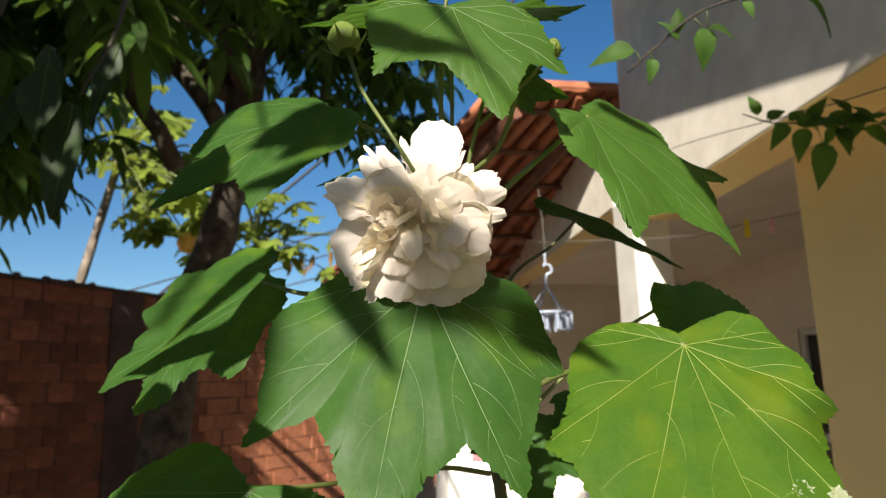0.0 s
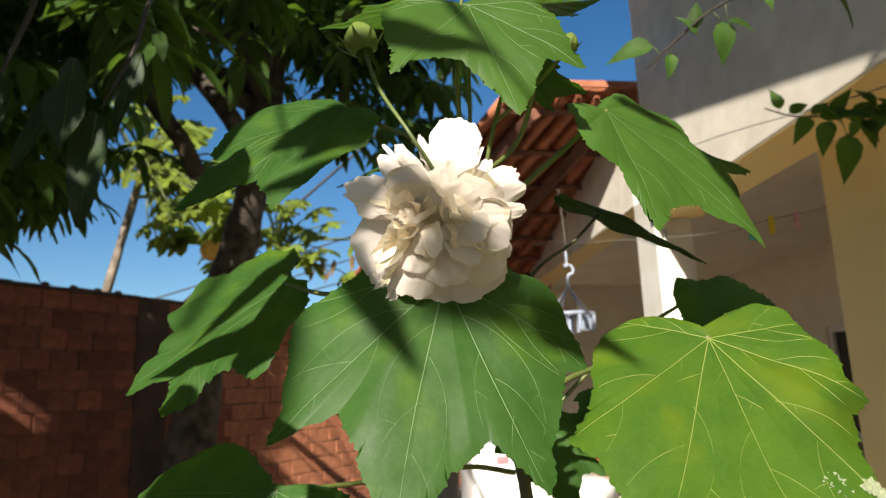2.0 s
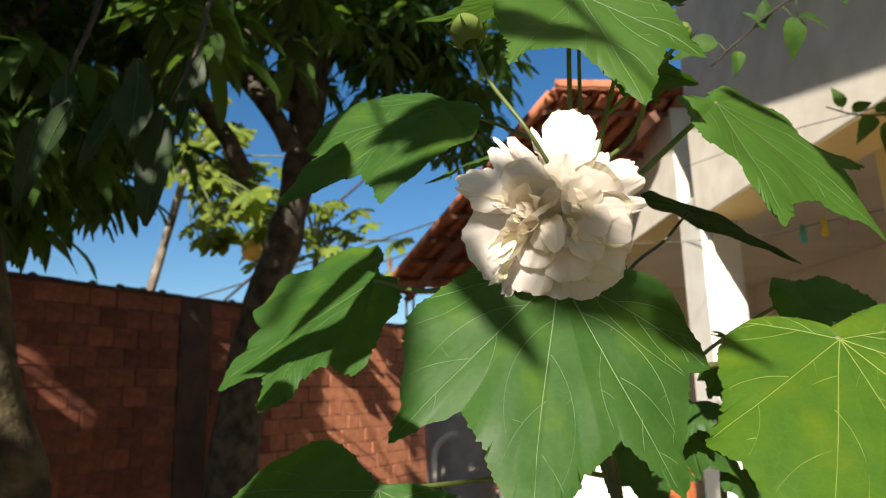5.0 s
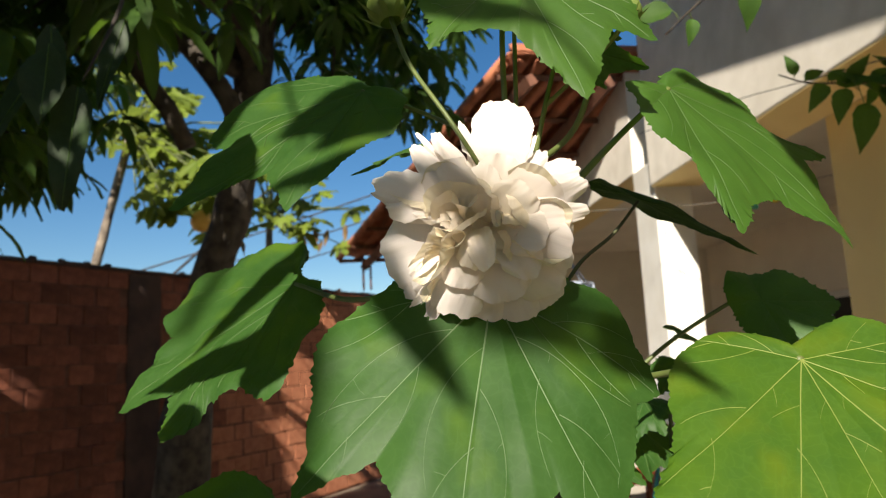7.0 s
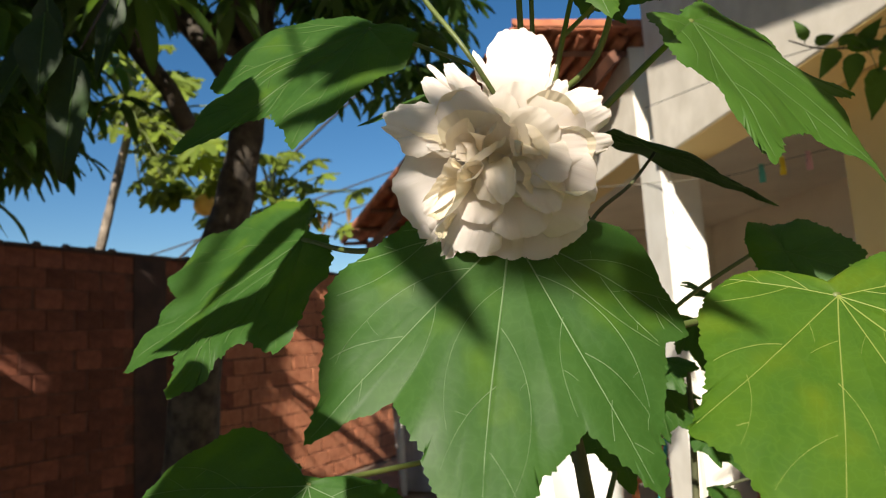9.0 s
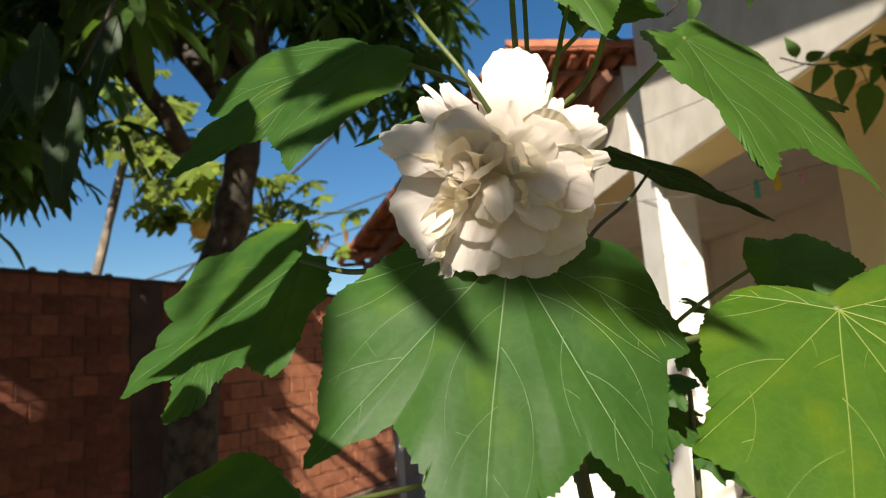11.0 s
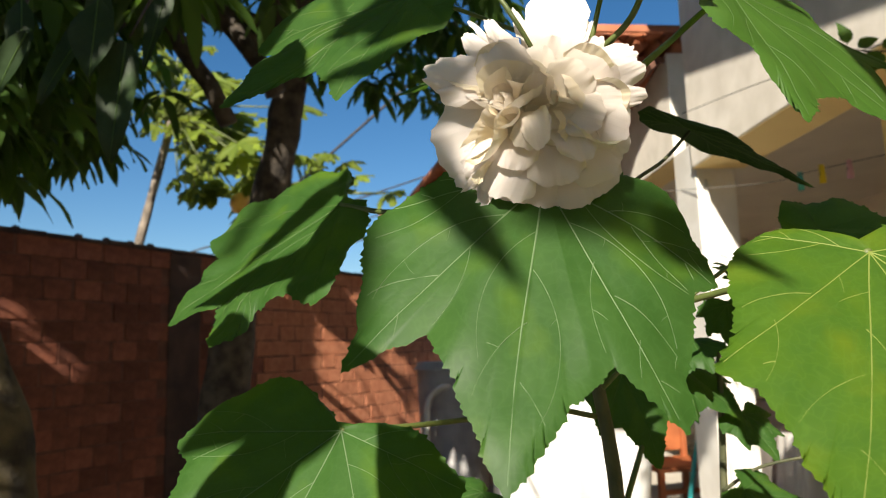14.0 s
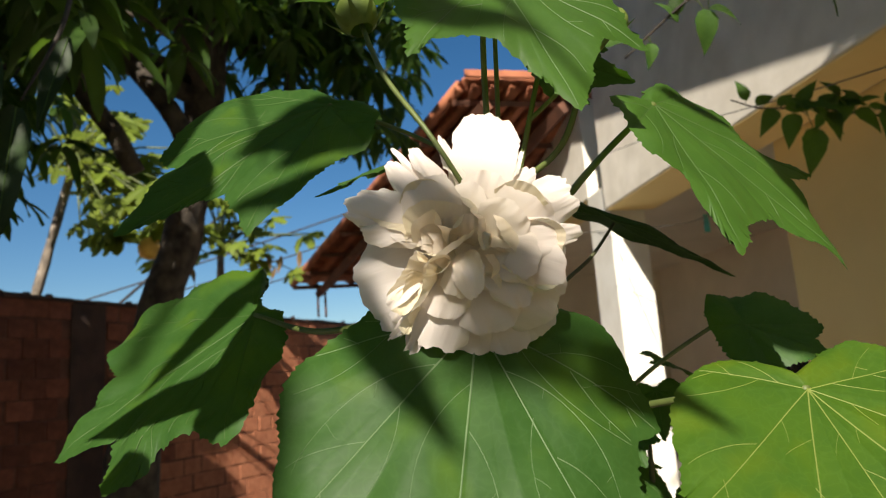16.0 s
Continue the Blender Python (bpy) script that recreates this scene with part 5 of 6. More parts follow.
# lower left leaf
palmate((-0.1475, 0.5489, 1.2266), (-0.311, -0.604, -0.734), (-0.12, -0.741, 0.661),
        [(133, 12), (127, 35), (120, 65), (113, 81), (99, 94), (80, 111), (74, 119), (65, 107), (56, 111), (46, 123), (39, 139), (33, 157), (21, 121), (10, 140), (0, 165), (-12, 130), (-25, 115), (-37, 140), (-48, 115), (-66, 105), (-70, 97), (-80, 94), (-86, 76), (-99, 56), (-113, 33), (-132, 11)],
        [0, 34, -36, 76, -78], seed=7, vein=M_VEIN_PALE, vein_w=0.8)
GENERIC = [(150, 10), (125, 40), (100, 58), (75, 78), (68, 62), (55, 66), (38, 92), (33, 76), (22, 72), (10, 92), (0, 118), (-9, 90), (-21, 73), (-34, 78), (-40, 95), (-54, 66), (-68, 64), (-77, 80), (-100, 56), (-124, 42), (-150, 10)]


def plain_leaf(hub, axis, normal, scale, seed, blade=M_LEAF):
    return palmate(hub, axis, normal, [(a, r * scale) for a, r in GENERIC], [0, 38, -38, 76, -76], seed=seed, blade=blade, wave=0.006, tooth=0.0018, vein_w=0.75)


# dark leaf behind the yellowing one
palmate((0.2438, 0.700, 1.372), (0.828, -0.386, -0.406), (-0.208, -0.885, 0.416),
        [(200, 40), (170, 30), (144, 26), (89, 36), (51, 47), (27, 50), (0, 68), (-8, 56), (-20, 64), (-43, 46), (-84, 38), (-105, 30), (-127, 32), (-150, 44)], [0, 45, -22, -130, 160], seed=11, vein_w=0.6)
# leaf seen edge-on on its long stalk, shade put into its darker green
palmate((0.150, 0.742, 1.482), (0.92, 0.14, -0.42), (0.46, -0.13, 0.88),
        [(165, 46), (150, 46), (120, 40), (80, 46), (45, 58), (20, 80), (8, 104), (0, 138), (-8, 106), (-20, 84), (-45, 60), (-80, 48), (-120, 42), (-150, 46), (-168, 48)], [0, 24, -24, 150, -150], seed=12, wave=0.005, vein_w=0.5, blade=M_LEAF_UNDER_SHADED)
# small leaves behind the flower and the top
plain_leaf((-0.06, 0.655, 1.520), (-0.85, -0.1, -0.30), (-0.2, -0.25, 0.9), 0.55, 13)
plain_leaf((0.052, 0.52, 1.545), (0.8, -0.1, -0.35), (0.30, 0.15, 0.93), 0.5, 14)
plain_leaf((-0.03, 0.56, 1.63), (-0.9, -0.15, -0.25), (-0.2, -0.3, 0.9), 0.75, 15)
plain_leaf((0.06, 0.52, 1.60), (0.85, -0.3, -0.05), (0.1, -0.35, 0.93), 0.55, 16)
# leaves of the second stem
plain_leaf((0.23, 0.823, 1.336), (-0.08, -0.043, 0.036), (-0.15, -0.35, 0.92), 0.5, 17)
plain_leaf((0.209, 0.848, 1.317), (0.01, -0.11, -0.52), (-0.2, -0.6, 0.75), 0.45, 50)
# lower shaded leaves
for k, (hub, ax, s) in enumerate((((0.085, 0.80, 1.25), (0.2, -0.45, -0.75), 0.85), ((0.15, 0.86, 1.26), (0.6, -0.2, -0.6), 0.85), ((0.02, 0.70, 1.10), (-0.3, -0.6, -0.5), 0.7), ((0.13, 0.75, 1.08), (0.6, -0.5, -0.35), 0.8),
                                   ((-0.06, 0.78, 1.14), (-0.6, -0.3, -0.4), 0.55), ((0.22, 0.86, 1.20), (0.4, -0.4, -0.8), 0.5), ((0.20, 0.82, 1.13), (0.7, -0.3, -0.5), 0.7), ((0.09, 0.80, 1.02), (-0.3, -0.5, -0.5), 0.7), ((0.25, 0.75, 1.30), (0.5, -0.2, -0.7), 0.55),
                                   ((0.16, 0.82, 1.28), (-0.4, -0.5, -0.6), 0.5))):
    plain_leaf(hub, ax, (ax[0] * 0.4, -0.55, 0.75), s, 30 + k)


# two shaded leaves low on the shrub
plain_leaf((0.075, 0.80, 1.09), (-0.85, -0.35, -0.35), (-0.1, -0.75, 0.6), 0.6, 61)
plain_leaf((0.12, 0.78, 1.085), (0.93, -0.30, -0.25), (0.1, -0.55, 0.8), 0.75, 62)


def stalk(ctrl, r0, r1, material=M_STEM, label="", name="stalk"):
    return tube(name, [Vector(p) - PLANT_AT for p in ctrl], r0, r1, material, plant, label, sides=10, n=24)


# woody stems from the ground, then green tops
stalk([(0.06, 0.72, -0.03), (0.062, 0.72, 0.6), (0.060, 0.718, 1.10), (0.046, 0.723, 1.255), (0.03, 0.66, 1.33), (0.014, 0.55, 1.39)], 0.0085, 0.0042, M_STEM_DARK, name="stem")
stalk([(0.014, 0.55, 1.39), (0.006, 0.50, 1.45), (0.004, 0.472, 1.53), (0.012, 0.472, 1.60)], 0.0022, 0.0015, name="stem")
stalk([(0.012, 0.52, 1.43), (0.012, 0.49, 1.50), (0.014, 0.48, 1.575)], 0.0016, 0.0013)
stalk([(0.09, 0.74, 0.0), (0.15, 0.83, 0.6), (0.194, 0.876, 1.06), (0.196, 0.858, 1.20), (0.19, 0.83, 1.275)], 0.0065, 0.0022, M_STEM_DARK, name="stem")
stalk([(0.058, 0.72, 1.12), (0.09, 0.76, 1.18), (0.13, 0.86, 1.22)], 0.003, 0.002)
stalk([(0.195, 0.87, 1.12), (0.23, 0.84, 1.15), (0.30, 0.8, 1.17)], 0.002, 0.0013, M_STEM_DARK)
stalk([(0.02, 0.6, 1.36), (-0.005, 0.5, 1.378), (-0.012, 0.4765, 1.372)], 0.0026, 0.0022)
stalk([(0.046, 0.70, 1.27), (0.10, 0.66, 1.305), (0.144, 0.599, 1.318), (0.1659, 0.4796, 1.3243)], 0.003, 0.0024)
stalk([(0.02, 0.53, 1.41), (0.046, 0.50, 1.44), (0.085, 0.53, 1.48), (0.1247, 0.5363, 1.5149)], 0.0026, 0.002)
stalk([(0.0, 0.55, 1.40), (-0.06, 0.56, 1.385), (-0.115, 0.60, 1.383), (-0.1701, 0.6619, 1.4041)], 0.0026, 0.002)
stalk([(0.044, 0.72, 1.215), (0.0, 0.69, 1.225), (-0.057, 0.66, 1.222), (-0.111, 0.61, 1.222), (-0.1475, 0.5489, 1.2266)], 0.0026, 0.002)
stalk([(0.01, 0.50, 1.46), (-0.04, 0.53, 1.50), (-0.0921, 0.5368, 1.5259)], 0.0016, 0.0014)
stalk([(0.04, 0.66, 1.35), (0.0712, 0.66, 1.405), (0.115, 0.70, 1.44), (0.152, 0.742, 1.478)], 0.0019, 0.0015, M_STEM_DARK)
stalk([(0.02, 0.50, 1.45), (0.03, 0.49, 1.49), (0.045, 0.50, 1.54)], 0.0018, 0.0014)
stalk([(0.015, 0.50, 1.45), (0.045, 0.475, 1.47), (0.062, 0.47, 1.52), (0.07, 0.475, 1.56)], 0.002, 0.0016)
stalk([(0.05, 0.71, 1.24), (0.15, 0.72, 1.33), (0.262, 0.715, 1.395)], 0.0022, 0.0018)


# ---- buds ----
def bud(at, up, size, stem):
    """A closed green bud with five ribs and a collar of narrow bracts."""
    vs, fs, n, rows = [], [], 20, 12
    q = Vector(up).to_track_quat("Z", "Y").to_matrix().to_4x4()
    m = Matrix.Translation(Vector(at) - PLANT_AT) @ q
    for i in range(rows + 1):
        t = i / rows
        r = size * (math.sin(math.pi * (0.10 + 0.90 * t) ** 0.85)) ** 0.75 * 0.5 + 0.0004
        for k in range(n):
            a = 2 * math.pi * k / n
            rr = r * (1 + 0.07 * abs(math.cos(2.5 * a)) - 0.03)
            vs.append(m @ Vector((rr * math.cos(a), rr * math.sin(a), size * 1.15 * t)))
    for i in range(rows):
        for k in range(n):
            k2 = (k + 1) % n
            fs.append((i * n + k, i * n + k2, (i + 1) * n + k2, (i + 1) * n + k))
    b = link_mesh("bud", vs, fs, M_BUD, plant, "closed round green flower bud")
    for k in range(8):
        a = 2 * math.pi * k / 8 + 0.2
        d = m.to_3x3() @ Vector((math.cos(a), math.sin(a), 0.55))
        side = m.to_3x3() @ Vector((-math.sin(a), math.cos(a), 0))
        base = m @ Vector((0.28 * size * math.cos(a), 0.28 * size * math.sin(a), 0.03 * size))
        upv = m.to_3x3() @ Vector((0, 0, 1))
        v2 = []
        for i in range(5):
            t = i / 4
            w = size * 0.075 * math.sin(math.pi * (0.25 + 0.73 * t))
            p = base + d * (size * 0.55 * t) + upv * (size * 0.25 * t * t)
            v2 += [p - side * w, p + side * w]
        f2 = [(2 * i, 2 * i + 1, 2 * i + 3, 2 * i + 2) for i in range(4)]
        link_mesh("bract", v2, f2, M_BUD, b)
    stalk(stem, 0.0014, 0.0016)


bud((-0.0655, 0.485, 1.550), (-0.25, 0.1, 1.0), 0.0245, [(-0.005, 0.47, 1.43), (-0.03, 0.455, 1.47), (-0.054, 0.472, 1.515), (-0.0655, 0.485, 1.553)])
bud((0.088, 0.49, 1.545), (0.3, 0.0, 1.0), 0.014, [(0.03, 0.49, 1.49), (0.065, 0.485, 1.52), (0.088, 0.49, 1.546)])


# ---- the flower ----
FLOWER_AT = Vector((-0.013, 0.474, 1.411))
FLOWER_AXIS = Vector((-0.03, -1.0, -0.02)).normalized()


def flower():
    rng = random.Random(21)
    a = FLOWER_AXIS
    side = Vector((1, 0, 0))
    side = (side - a * side.dot(a)).normalized()
    up = a.cross(side)
    if up.z < 0:
        up = -up
    base = FLOWER_AT - PLANT_AT
    face = Matrix((side, up, a)).transposed()
    # green calyx holds the petals
    vs, fs = tube_data([base - a * 0.024, base - a * 0.016, base - a * 0.008, base - a * 0.003], [0.004, 0.011, 0.013, 0.006], 16)
    head = link_mesh("flower", vs, fs, M_BUD, plant, "full double white flower with ruffled petals")

    def petal(foot, tip, W, belly=0.06, cup=0.1, roll=0.0, ruffle=1.0, waves=1.6, lip=0.06, blunt=0.30, crisp=5.0, twist=0.0, neck=0.35, tear=0.065):
        """foot and tip: mm to the side, up and out of the flower's face. belly: how far the blade arches out; cup: how the sides rise;
        lip: how far the rim turns back; ruffle: mm; blunt: how round the end is; neck: how narrow the foot."""
        B, T = Vector(foot) * 0.001, Vector(tip) * 0.001
        grow = 1.07 - 0.0025 * min(tip[2], 40)
        T.x, T.y = T.x * grow, T.y * grow
        e = T - B
        L = e.length
        e.normalize()
        n = Vector((0, 0, 1)) - e * e.z
        if n.length < 0.35:
            n = Vector((0, 1, 0)) - e * e.y
        n.normalize()
        n = Matrix.Rotation(radians(roll), 3, e) @ n
        s3 = e.cross(n)
        ph = rng.random() * 60
        nu, nv = 20, 30
        vs, fs = [], []
        W *= 0.001
        ruffle *= 0.001
        for i in range(nu + 1):
            t = i / nu
            w = W * 0.5 * (neck + (1 - neck) * math.sin(math.pi * 0.5 * min(1, t / 0.66)) ** 1.3)
            for k in range(nv + 1):
                s = 2 * k / nv - 1
                rimward = max(t ** crisp, 0.85 * abs(s) ** crisp * min(1, 1.6 * t))
                wob = noise.noise(Vector((s * waves * 1.3 + ph, t * waves * 0.9, ph)))
                fine = noise.noise(Vector((s * waves * 3.4 + ph * 2, t * 2.4 * waves, ph)))
                broad = noise.noise(Vector((s * 1.1 + ph, t * 1.5, 7 + ph)))
                jag = noise.noise(Vector((s * 2.3 + ph, 3.1, ph))) * tear + noise.noise(Vector((s * 8 + ph, 5.1, ph))) * tear * 0.4 + noise.noise(Vector((s * 21 + ph, 9.1, ph))) * tear * 0.16
                y = L * (t - blunt * abs(s) ** 2.6 * t * t + jag * t ** 5)
                x = s * w * (1 + 0.12 * noise.noise(Vector((t * 4 + ph, 2.2 * (1 if s > 0 else -1), ph))) + 0.05 * noise.noise(Vector((t * 15 + ph, 4.2 * (1 if s > 0 else -1), ph))) * abs(s) ** 6)
                z = belly * L * 4 * t * (1 - t) + cup * s * s * w - lip * L * t ** 5 - lip * 0.5 * w * abs(s) ** 6 * t
                z += ruffle * (rimward * (3.2 * wob + 0.7 * fine) + 2.2 * t * broad)
                tw = radians(twist) * t
                vs.append(Vector((x * math.cos(tw) - z * math.sin(tw), y, z * math.cos(tw) + x * math.sin(tw))))
        for i in range(nu):
            for k in range(nv):
                b = i * (nv + 1) + k
                fs.append((b, b + 1, b + nv + 2, b + nv + 1))
        ob = link_mesh("petal", vs, fs, M_PETAL, head)
        local = Matrix((s3, e, n)).transposed()
        m = (face @ local).to_4x4()
        m.translation = base + face @ B
        ob.matrix_basis = m
        return ob

    # guard petals at the back
    petal((-4, -4, 0), (-58, -16, 5), 52, 0.10, 0.05, blunt=0.26, ruffle=0.7, lip=0.10)
    petal((-6, -6, 0), (-44, -44, 3), 32, 0.08, 0.1, ruffle=0.8)
    for tip, w in (((-30, -55, 6), 34), ((-6, -57, 8), 40), ((18, -55, 7), 38), ((36, -44, 5), 36)):
        petal((tip[0] * 0.1, -6, 1), tip, w, 0.12, -0.05, ruffle=0.9, blunt=0.26, lip=0.05)
    petal((6, 0, 0), (44, -16, 4), 34, 0.08, 0.1, ruffle=0.8, tear=0.05)
    petal((5, 3, 0), (40, 8, 2), 30, 0.05, 0.1, tear=0.05)
    petal((-4, 6, 0), (-38, 22, 3), 28, 0.05, 0.1, tear=0.05)
    petal((3, 6, 0), (24, 30, 0), 30, 0.05, 0.1, tear=0.05)
    petal((-3, 6, 0), (-14, 34, 0), 28, 0.05, 0.1, tear=0.05)
    # the tall sunlit petal, its edge folded in
    petal((3, 10, 6), (16, 73, 2), 36, 0.06, 0.20, roll=-6, ruffle=0.9, blunt=0.22, neck=0.5, lip=0.03, tear=0.05)
    petal((-3, 12, 9), (-9, 62, 6), 12, 0.05, 0.7, roll=38, ruffle=0.6, blunt=0.4)
    petal((8, 12, 8), (29, 52, 6), 16, 0.05, 0.4, roll=-26, ruffle=1.2)
    # slim upright petals beside it
    petal((-7, 12, 8), (-26, 56, 8), 14, 0.06, 0.7, roll=24, ruffle=0.8)
    petal((-8, 10, 7), (-35, 58, 4), 6, 0.04, 0.8, roll=40, ruffle=0.8)
    petal((-10, 10, 6), (-40, 49, 4), 15, 0.08, 0.3, roll=-10, ruffle=0.6)
    # the side towards the papaya trees: broad creamy petals
    petal((-8, 6, 10), (-62, 25, 14), 28, 0.14, -0.10, roll=-14, ruffle=1.5, tear=0.14)
    petal((-8, 2, 12), (-56, 15, 17), 22, 0.12, 0.25, roll=22, ruffle=1.6)
    petal((-8, 0, 14), (-40, 8, 22), 18, 0.10, 0.35, roll=34, ruffle=1.8)
    # the side towards the house: curling tips with gaps between them
    petal((8, 8, 8), (35, 41, 11), 15, 0.06, 0.4, roll=-20, ruffle=1.2, tear=0.08)
    petal((10, 6, 8), (52, 34, 12), 19, 0.06, 0.3, roll=-30, ruffle=1.2, tear=0.07, blunt=0.22)
    petal((10, 4, 9), (58, 20, 13), 19, 0.08, 0.2, roll=24, ruffle=1.3, waves=1.4, tear=0.07, blunt=0.22)
    petal((10, 2, 12), (58, 3, 16), 14, 0.10, 0.5, roll=26, ruffle=1.2, waves=1.4, tear=0.06)
    petal((10, 0, 11), (48, -11, 14), 24, 0.12, 0.0, ruffle=1.3, tear=0.07)
    # lower saucers, their rims lifted off one another
    petal((3, -6, 10), (41, -34, 17), 42, 0.10, -0.10, ruffle=1.5, blunt=0.24, lip=0.05)
    petal((8, -2, 14), (45, -19, 24), 32, 0.10, -0.05, roll=12, ruffle=1.4, lip=0.05)
    petal((-4, -8, 10), (-25, -50, 19), 34, 0.12, -0.12, roll=6, ruffle=1.2, blunt=0.22, lip=0.04)
    petal((0, -8, 14), (10, -45, 24), 34, 0.10, -0.10, roll=-6, ruffle=1.3, blunt=0.24, lip=0.06)
    petal((-6, -6, 14), (-20, -36, 27), 28, 0.12, -0.05, roll=10, ruffle=1.3, lip=0.06)
    petal((6, -6, 16), (26, -32, 28), 26, 0.12, 0.0, roll=-10, ruffle=1.4, lip=0.06)
    petal((-4, -6, 10), (-42, -32, 12), 26, 0.10, 0.0, ruffle=1.2)
    petal((-8, -14, 8), (-38, -54, 11), 11, 0.05, 0.5, roll=30, ruffle=1.6, tear=0.10)
    petal((-8, -12, 8), (-42, -44, 14), 9, 0.05, 0.5, roll=-30, ruffle=1.5, tear=0.10)
    # upper middle: smooth folds round the heart
    petal((-6, 2, 16), (-28, 30, 27), 34, 0.12, -0.12, roll=-16, ruffle=1.5, blunt=0.2, lip=0.05)
    petal((2, 4, 14), (14, 37, 19), 28, 0.10, 0.0, roll=4, ruffle=1.6, blunt=0.2, lip=0.05)
    petal((-2, 4, 18), (1, 32, 27), 22, 0.10, 0.35, roll=-10, ruffle=1.3, lip=0.05)
    petal((8, 2, 14), (39, 22, 24), 34, 0.12, -0.08, roll=6, ruffle=1.5, blunt=0.22, lip=0.05)
    petal((6, -2, 14), (47, 3, 25), 26, 0.12, 0.05, roll=-8, ruffle=1.4, lip=0.05)
    petal((4, 2, 18), (26, 14, 33), 30, 0.12, 0.1, roll=20, ruffle=1.6, lip=0.06)
    petal((4, -4, 18), (33, -12, 31), 28, 0.12, -0.05, roll=-6, ruffle=1.5, blunt=0.22, lip=0.06)
    # heart: broad folds that fill the middle
    petal((-10, -1, 7), (14, 3, 8), 24, 0.05, 0.1, ruffle=0.5, neck=0.8)
    petal((-9, 2, 12), (-20, 14, 31), 30, 0.10, 0.15, roll=12, ruffle=1.8, waves=1.1, crisp=1.8, lip=0.10, neck=0.5)
    petal((-4, 3, 12), (-4, 13, 32), 26, 0.08, 0.25, roll=-14, ruffle=1.8, waves=1.2, crisp=1.8, lip=0.12, neck=0.5)
    petal((-8, -3, 12), (-18, -6, 33), 30, 0.10, 0.15, roll=6, ruffle=2.0, waves=1.2, crisp=1.8, lip=0.12, neck=0.5)
    petal((4, -2, 14), (16, -7, 31), 28, 0.12, 0.2, roll=-14, ruffle=1.8, waves=1.2, crisp=1.8, lip=0.12)
    petal((3, -6, 16), (14, -20, 28), 24, 0.14, 0.2, roll=14, ruffle=1.6, waves=1.2)

    def fold(rim, foot, reach=0.75, bow=2.0):
        """A crumpled petal standing on edge: its thin rim follows the points rim (mm), its blade runs back towards foot."""
        line_pts = curve_pts(rim, 44)
        n, rows, ph = len(line_pts), 9, rng.random() * 40
        f0 = Vector(foot)
        vs, fs = [], []
        for i, q in enumerate(line_pts):
            d = (line_pts[min(i + 1, n - 1)] - line_pts[max(i - 1, 0)]).normalized()
            out = d.cross(f0 - q)
            out = out.normalized() if out.length > 1e-6 else Vector((0, 0, 1))
            for k in range(rows + 1):
                t = k / rows
                w = noise.noise(Vector((i * 0.09 + ph, t * 1.5, ph)))
                rim_w = noise.noise(Vector((i * 0.30 + ph, 2.0, ph))) * (1 - t) ** 2
                v = q.lerp(f0, t * reach) + out * (bow * math.sin(math.pi * t) + 1.3 * w * (0.3 + t) + 1.0 * rim_w) + d * (0.6 * rim_w)
                vs.append(base + face @ (v * 0.001))
        for i in range(n - 1):
            for k in range(rows):
                b = i * (rows + 1) + k
                fs.append((b, b + 1, b + rows + 2, b + rows + 1))
        return link_mesh("petal", vs, fs, M_PETAL, head)

    # crumpled petals standing on edge round the heart
    fold([(-30, 1, 34), (-29, 10, 38), (-18, 15, 41), (-18, 8, 42), (-8, 5, 42), (-2, 14, 37)], (-14, 0, 12))
    fold([(-33, 6, 30), (-34, 15, 32), (-24, 21, 35), (-12, 20, 35), (-3, 18, 32)], (-14, 2, 10), bow=-2)
    fold([(-28, -5, 40), (-20, -8, 44), (-11, -3, 45), (1, 4, 41)], (-8, 4, 12), bow=-3)
    fold([(-26, -17, 38), (-24, -11, 42), (-15, -8, 44), (-12, -11, 43), (-18, -16, 41), (-27, -18, 36)], (-14, -8, 14), bow=1)
    fold([(2, 3, 39), (3, -4, 40), (6, -7, 39), (8, 0, 40), (9, -5, 39), (19, -5, 32)], (6, 8, 12))
    fold([(12, 20, 28), (12, 10, 32), (15, 1, 32), (22, -7, 29), (36, -12, 23)], (30, 10, 14), reach=0.6, bow=3)
    fold([(-6, 26, 26), (-2, 18, 32), (3, 10, 35), (2, 2, 36)], (8, 14, 12), reach=0.7, bow=3)
    fold([(5, -8, 34), (9, -14, 34), (8, -20, 32), (14, -26, 28)], (18, -8, 14), reach=0.7, bow=2)
    fold([(-45, -25, 30), (-36, -15, 36), (-29, -5, 40), (-27, -10, 41)], (-18, -14, 16))
    fold([(-43, -32, 29), (-36, -35, 32), (-29, -28, 36), (-26, -20, 39), (-23, -11, 42)], (-16, -12, 16), bow=-2)
    fold([(-43, -27, 29), (-38, -27, 33), (-34, -18, 37), (-32, -14, 38)], (-20, -14, 16))
    fold([(-40, -40, 20), (-37, -44, 24), (-33, -42, 25), (-35, -36, 26)], (-20, -22, 12))
    # rims of the outer petals, lifted towards the light
    fold([(14, 28, 22), (24, 31, 27), (34, 27, 28), (41, 18, 25)], (10, 6, 10), bow=3)
    fold([(29, 9, 29), (40, 9, 30), (48, 2, 27), (46, -7, 23)], (14, 2, 12), bow=3)
    fold([(14, -13, 32), (24, -22, 33), (34, -27, 28), (43, -24, 23)], (12, -4, 12), bow=-3)
    fold([(-36, 24, 22), (-31, 32, 27), (-20, 34, 29), (-9, 28, 29)], (-10, 6, 10), bow=3)
    fold([(-56, 21, 16), (-45, 12, 23), (-36, 8, 26), (-33, 2, 27)], (-14, 10, 8), bow=2)
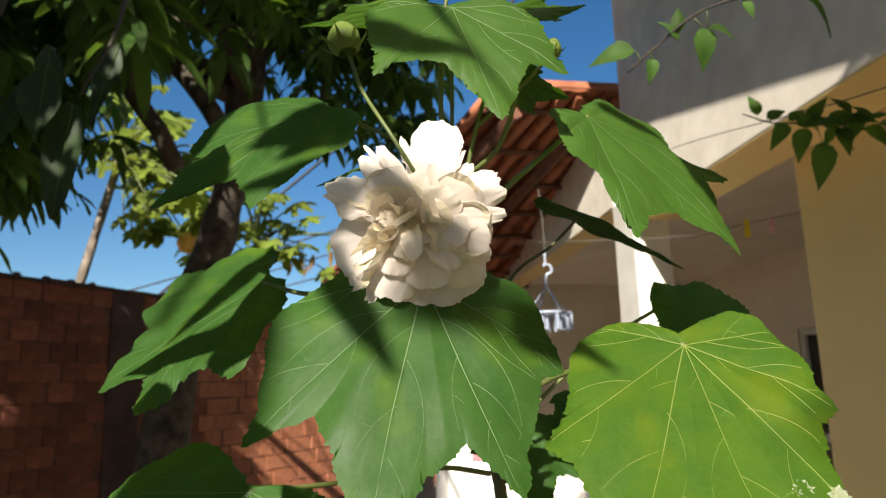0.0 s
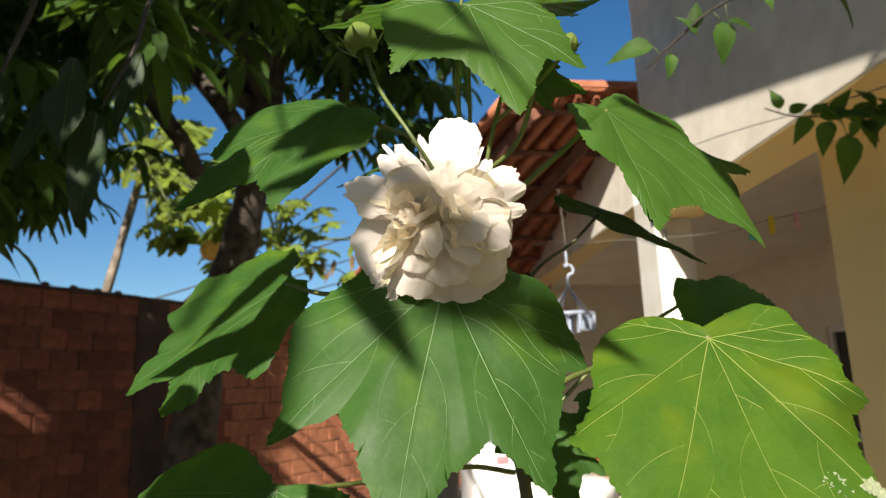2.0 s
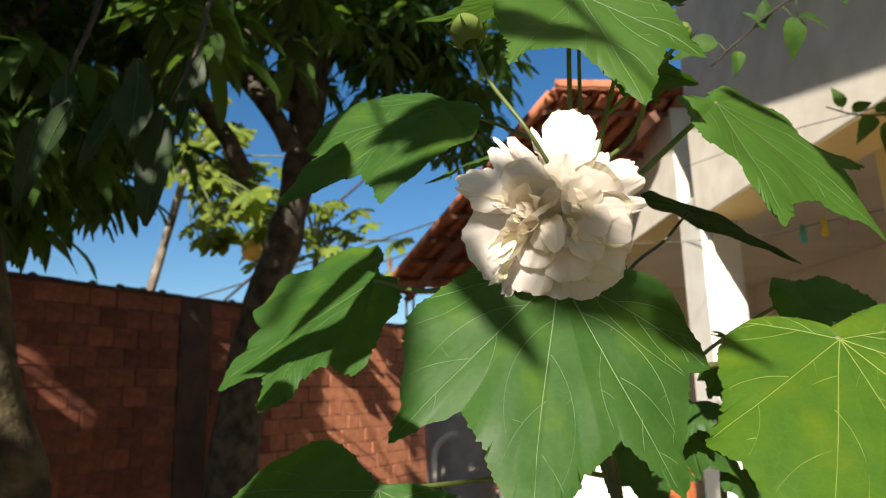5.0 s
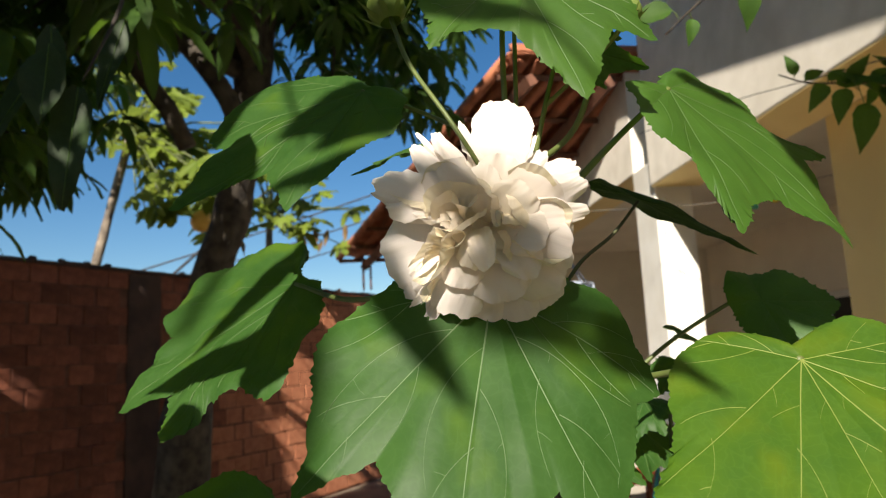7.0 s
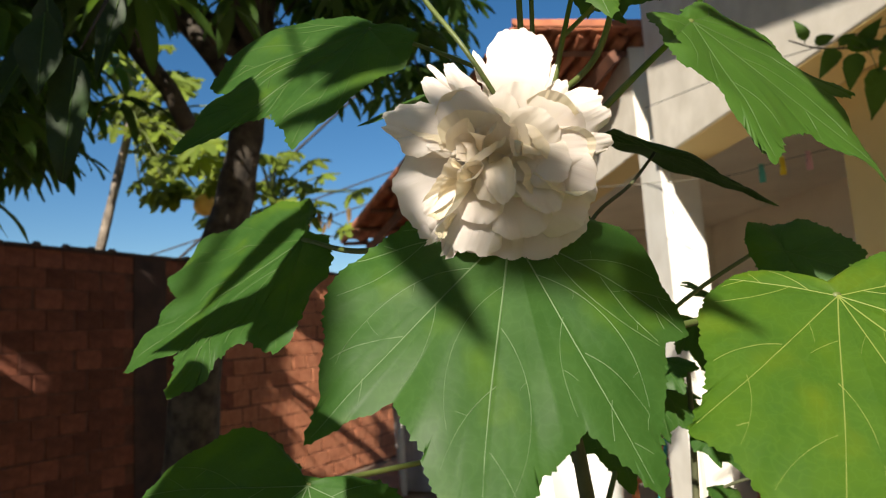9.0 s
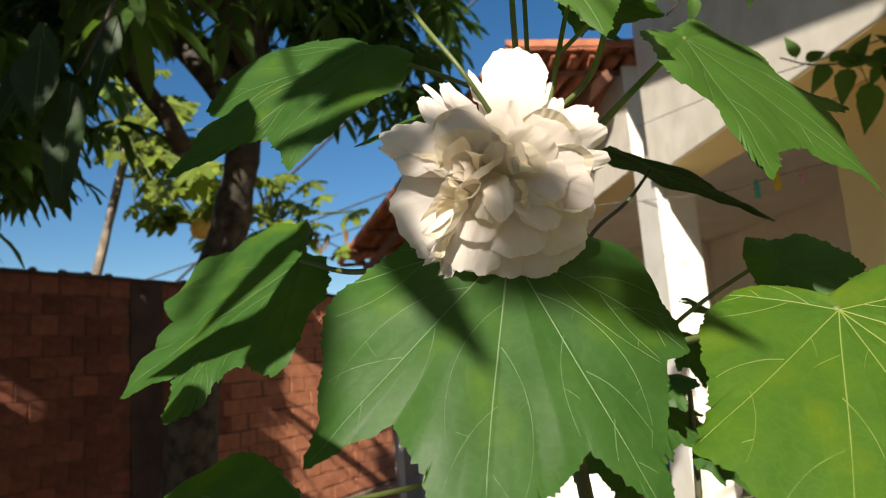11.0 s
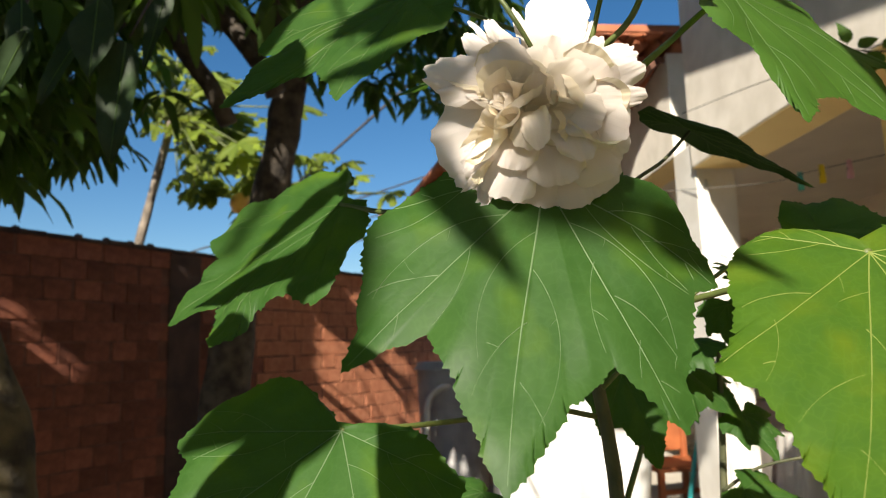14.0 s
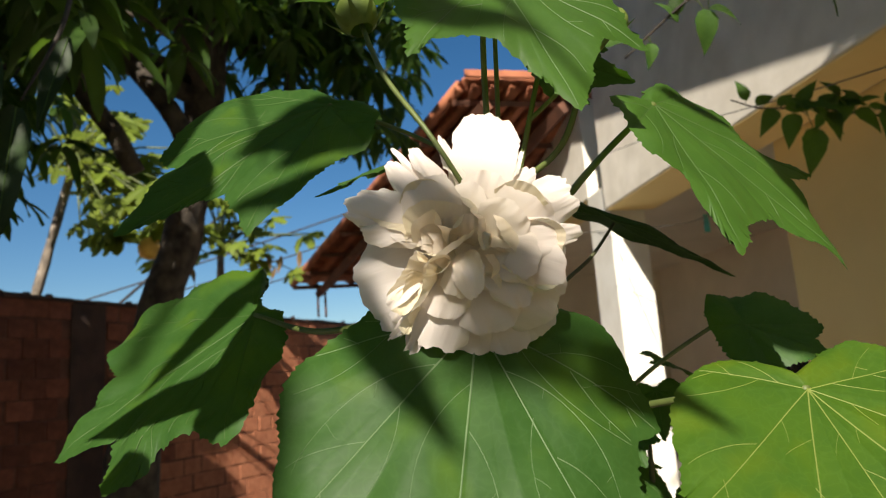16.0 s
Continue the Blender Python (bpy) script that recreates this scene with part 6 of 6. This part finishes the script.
    # the tongue that droops from the heart
    petal((-3, -4, 22), (0, -31, 36), 17, 0.28, 0.4, roll=14, ruffle=1.8, waves=1.2, crisp=3.0, lip=-0.10)
    petal((-8, -6, 22), (-10, -28, 31), 17, 0.20, 0.3, roll=-20, ruffle=1.6, waves=1.4)
    stalk([FLOWER_AT - a * 0.02, FLOWER_AT - a * 0.035 + Vector((0.005, 0, -0.01)), (0.012, 0.54, 1.395)], 0.003, 0.003)


flower()


# ---- brick wall ----
def brick_wall():
    d = (WALL_B - WALL_A)
    length = d.length
    d.normalize()
    n = Vector((d.y, -d.x, 0))  # towards the yard
    top = 2.10
    m = Matrix((d, -n, Vector((0, 0, 1)))).transposed().to_4x4()
    m.translation = WALL_A
    bm = bmesh.new()
    box(bm, (0, 0.005, -0.1), (length, 0.13, top - 0.01), m)
    wall = tagged(part("wall_brick", bm, M_MORTAR), "red clay brick boundary wall in dappled tree shade", "wall", kind="structure")
    # a row of uneven capping pieces bedded in cement
    caps = random.Random(12)
    x = 0.0
    while x < length:
        step = caps.uniform(0.17, 0.23)
        bm = bmesh.new()
        box(bm, (x, -0.014 - caps.uniform(0, 0.008), top - 0.012), (min(length, x + step - 0.006), 0.15, top + 0.014 + caps.uniform(0, 0.016)), m, 0.007)
        part("capping_piece", bm, M_RENDER, wall)
        if caps.random() < 0.55:
            bm = bmesh.new()
            bmesh.ops.create_icosphere(bm, subdivisions=2, radius=1.0)
            for v in bm.verts:
                v.co = Vector((v.co.x * 0.03, v.co.y * 0.03, v.co.z * 0.022)) + noise.noise_vector(v.co * 2 + Vector((x, 0, 0))) * 0.006
            bmesh.ops.transform(bm, matrix=m @ Matrix.Translation((x + step, 0.02, top + 0.024)), verts=bm.verts)
            part("mortar_lump", bm, M_RENDER, wall)
        x += step
    # pillar of cement render in the wall
    for c in (3.42,):
        bm = bmesh.new()
        box(bm, (c - 0.15, -0.014, -0.05), (c + 0.15, 0.02, top - 0.015), m, 0.006)
        part("pier", bm, M_RENDER, wall, "grey cement-rendered pier")
    rng = random.Random(4)
    ch, bl = 0.14, 0.2
    meshes = []
    for k in range(5):
        b2 = bmesh.new()
        box(b2, (-bl / 2 + 0.0045, -0.002, -ch / 2 + 0.0045), (bl / 2 - 0.0045, 0.03, ch / 2 - 0.0045), None, 0.004)
        for v in b2.verts:
            v.co += noise.noise_vector(v.co * 20 + Vector((k * 7, 0, 0))) * 0.003
        me = bpy.data.meshes.new("brick")
        b2.to_mesh(me)
        b2.free()
        me.materials.append(M_BRICK)
        meshes.append(me)
    rest, pale = bmesh.new(), bmesh.new()
    count = 0
    for r in range(int(top / ch)):
        x = 0.0 + (bl / 2 if r % 2 else 0)
        while x < length:
            z = (r + 0.5) * ch
            skip = any(abs(x - c) < 0.15 for c in (3.42,))
            if not skip:
                local = pose(x + rng.uniform(-0.012, 0.012), rng.uniform(-0.002, 0.002), z + rng.uniform(-0.005, 0.005), 0, rng.uniform(-1.6, 1.6), rng.uniform(-0.6, 0.6))
                if 0.8 < x < 4.0 and z > 0.3 and count < 300:
                    o = new("brick", meshes[rng.randrange(5)])
                    o.parent = wall
                    o.matrix_basis = m @ local
                    count += 1
                else:
                    # bricks from about 4 m on take the copy with sun in its colour
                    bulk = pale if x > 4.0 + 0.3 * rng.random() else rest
                    n0 = len(bulk.verts)
                    bulk.from_mesh(meshes[rng.randrange(5)])
                    bulk.verts.ensure_lookup_table()
                    bmesh.ops.transform(bulk, matrix=m @ local, verts=bulk.verts[n0:])
            x += bl
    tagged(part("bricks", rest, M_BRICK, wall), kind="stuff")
    tagged(part("bricks", pale, M_BRICK_SUNLIT, wall, "pale orange bricks with strong sun put into their colour"), kind="stuff")


brick_wall()
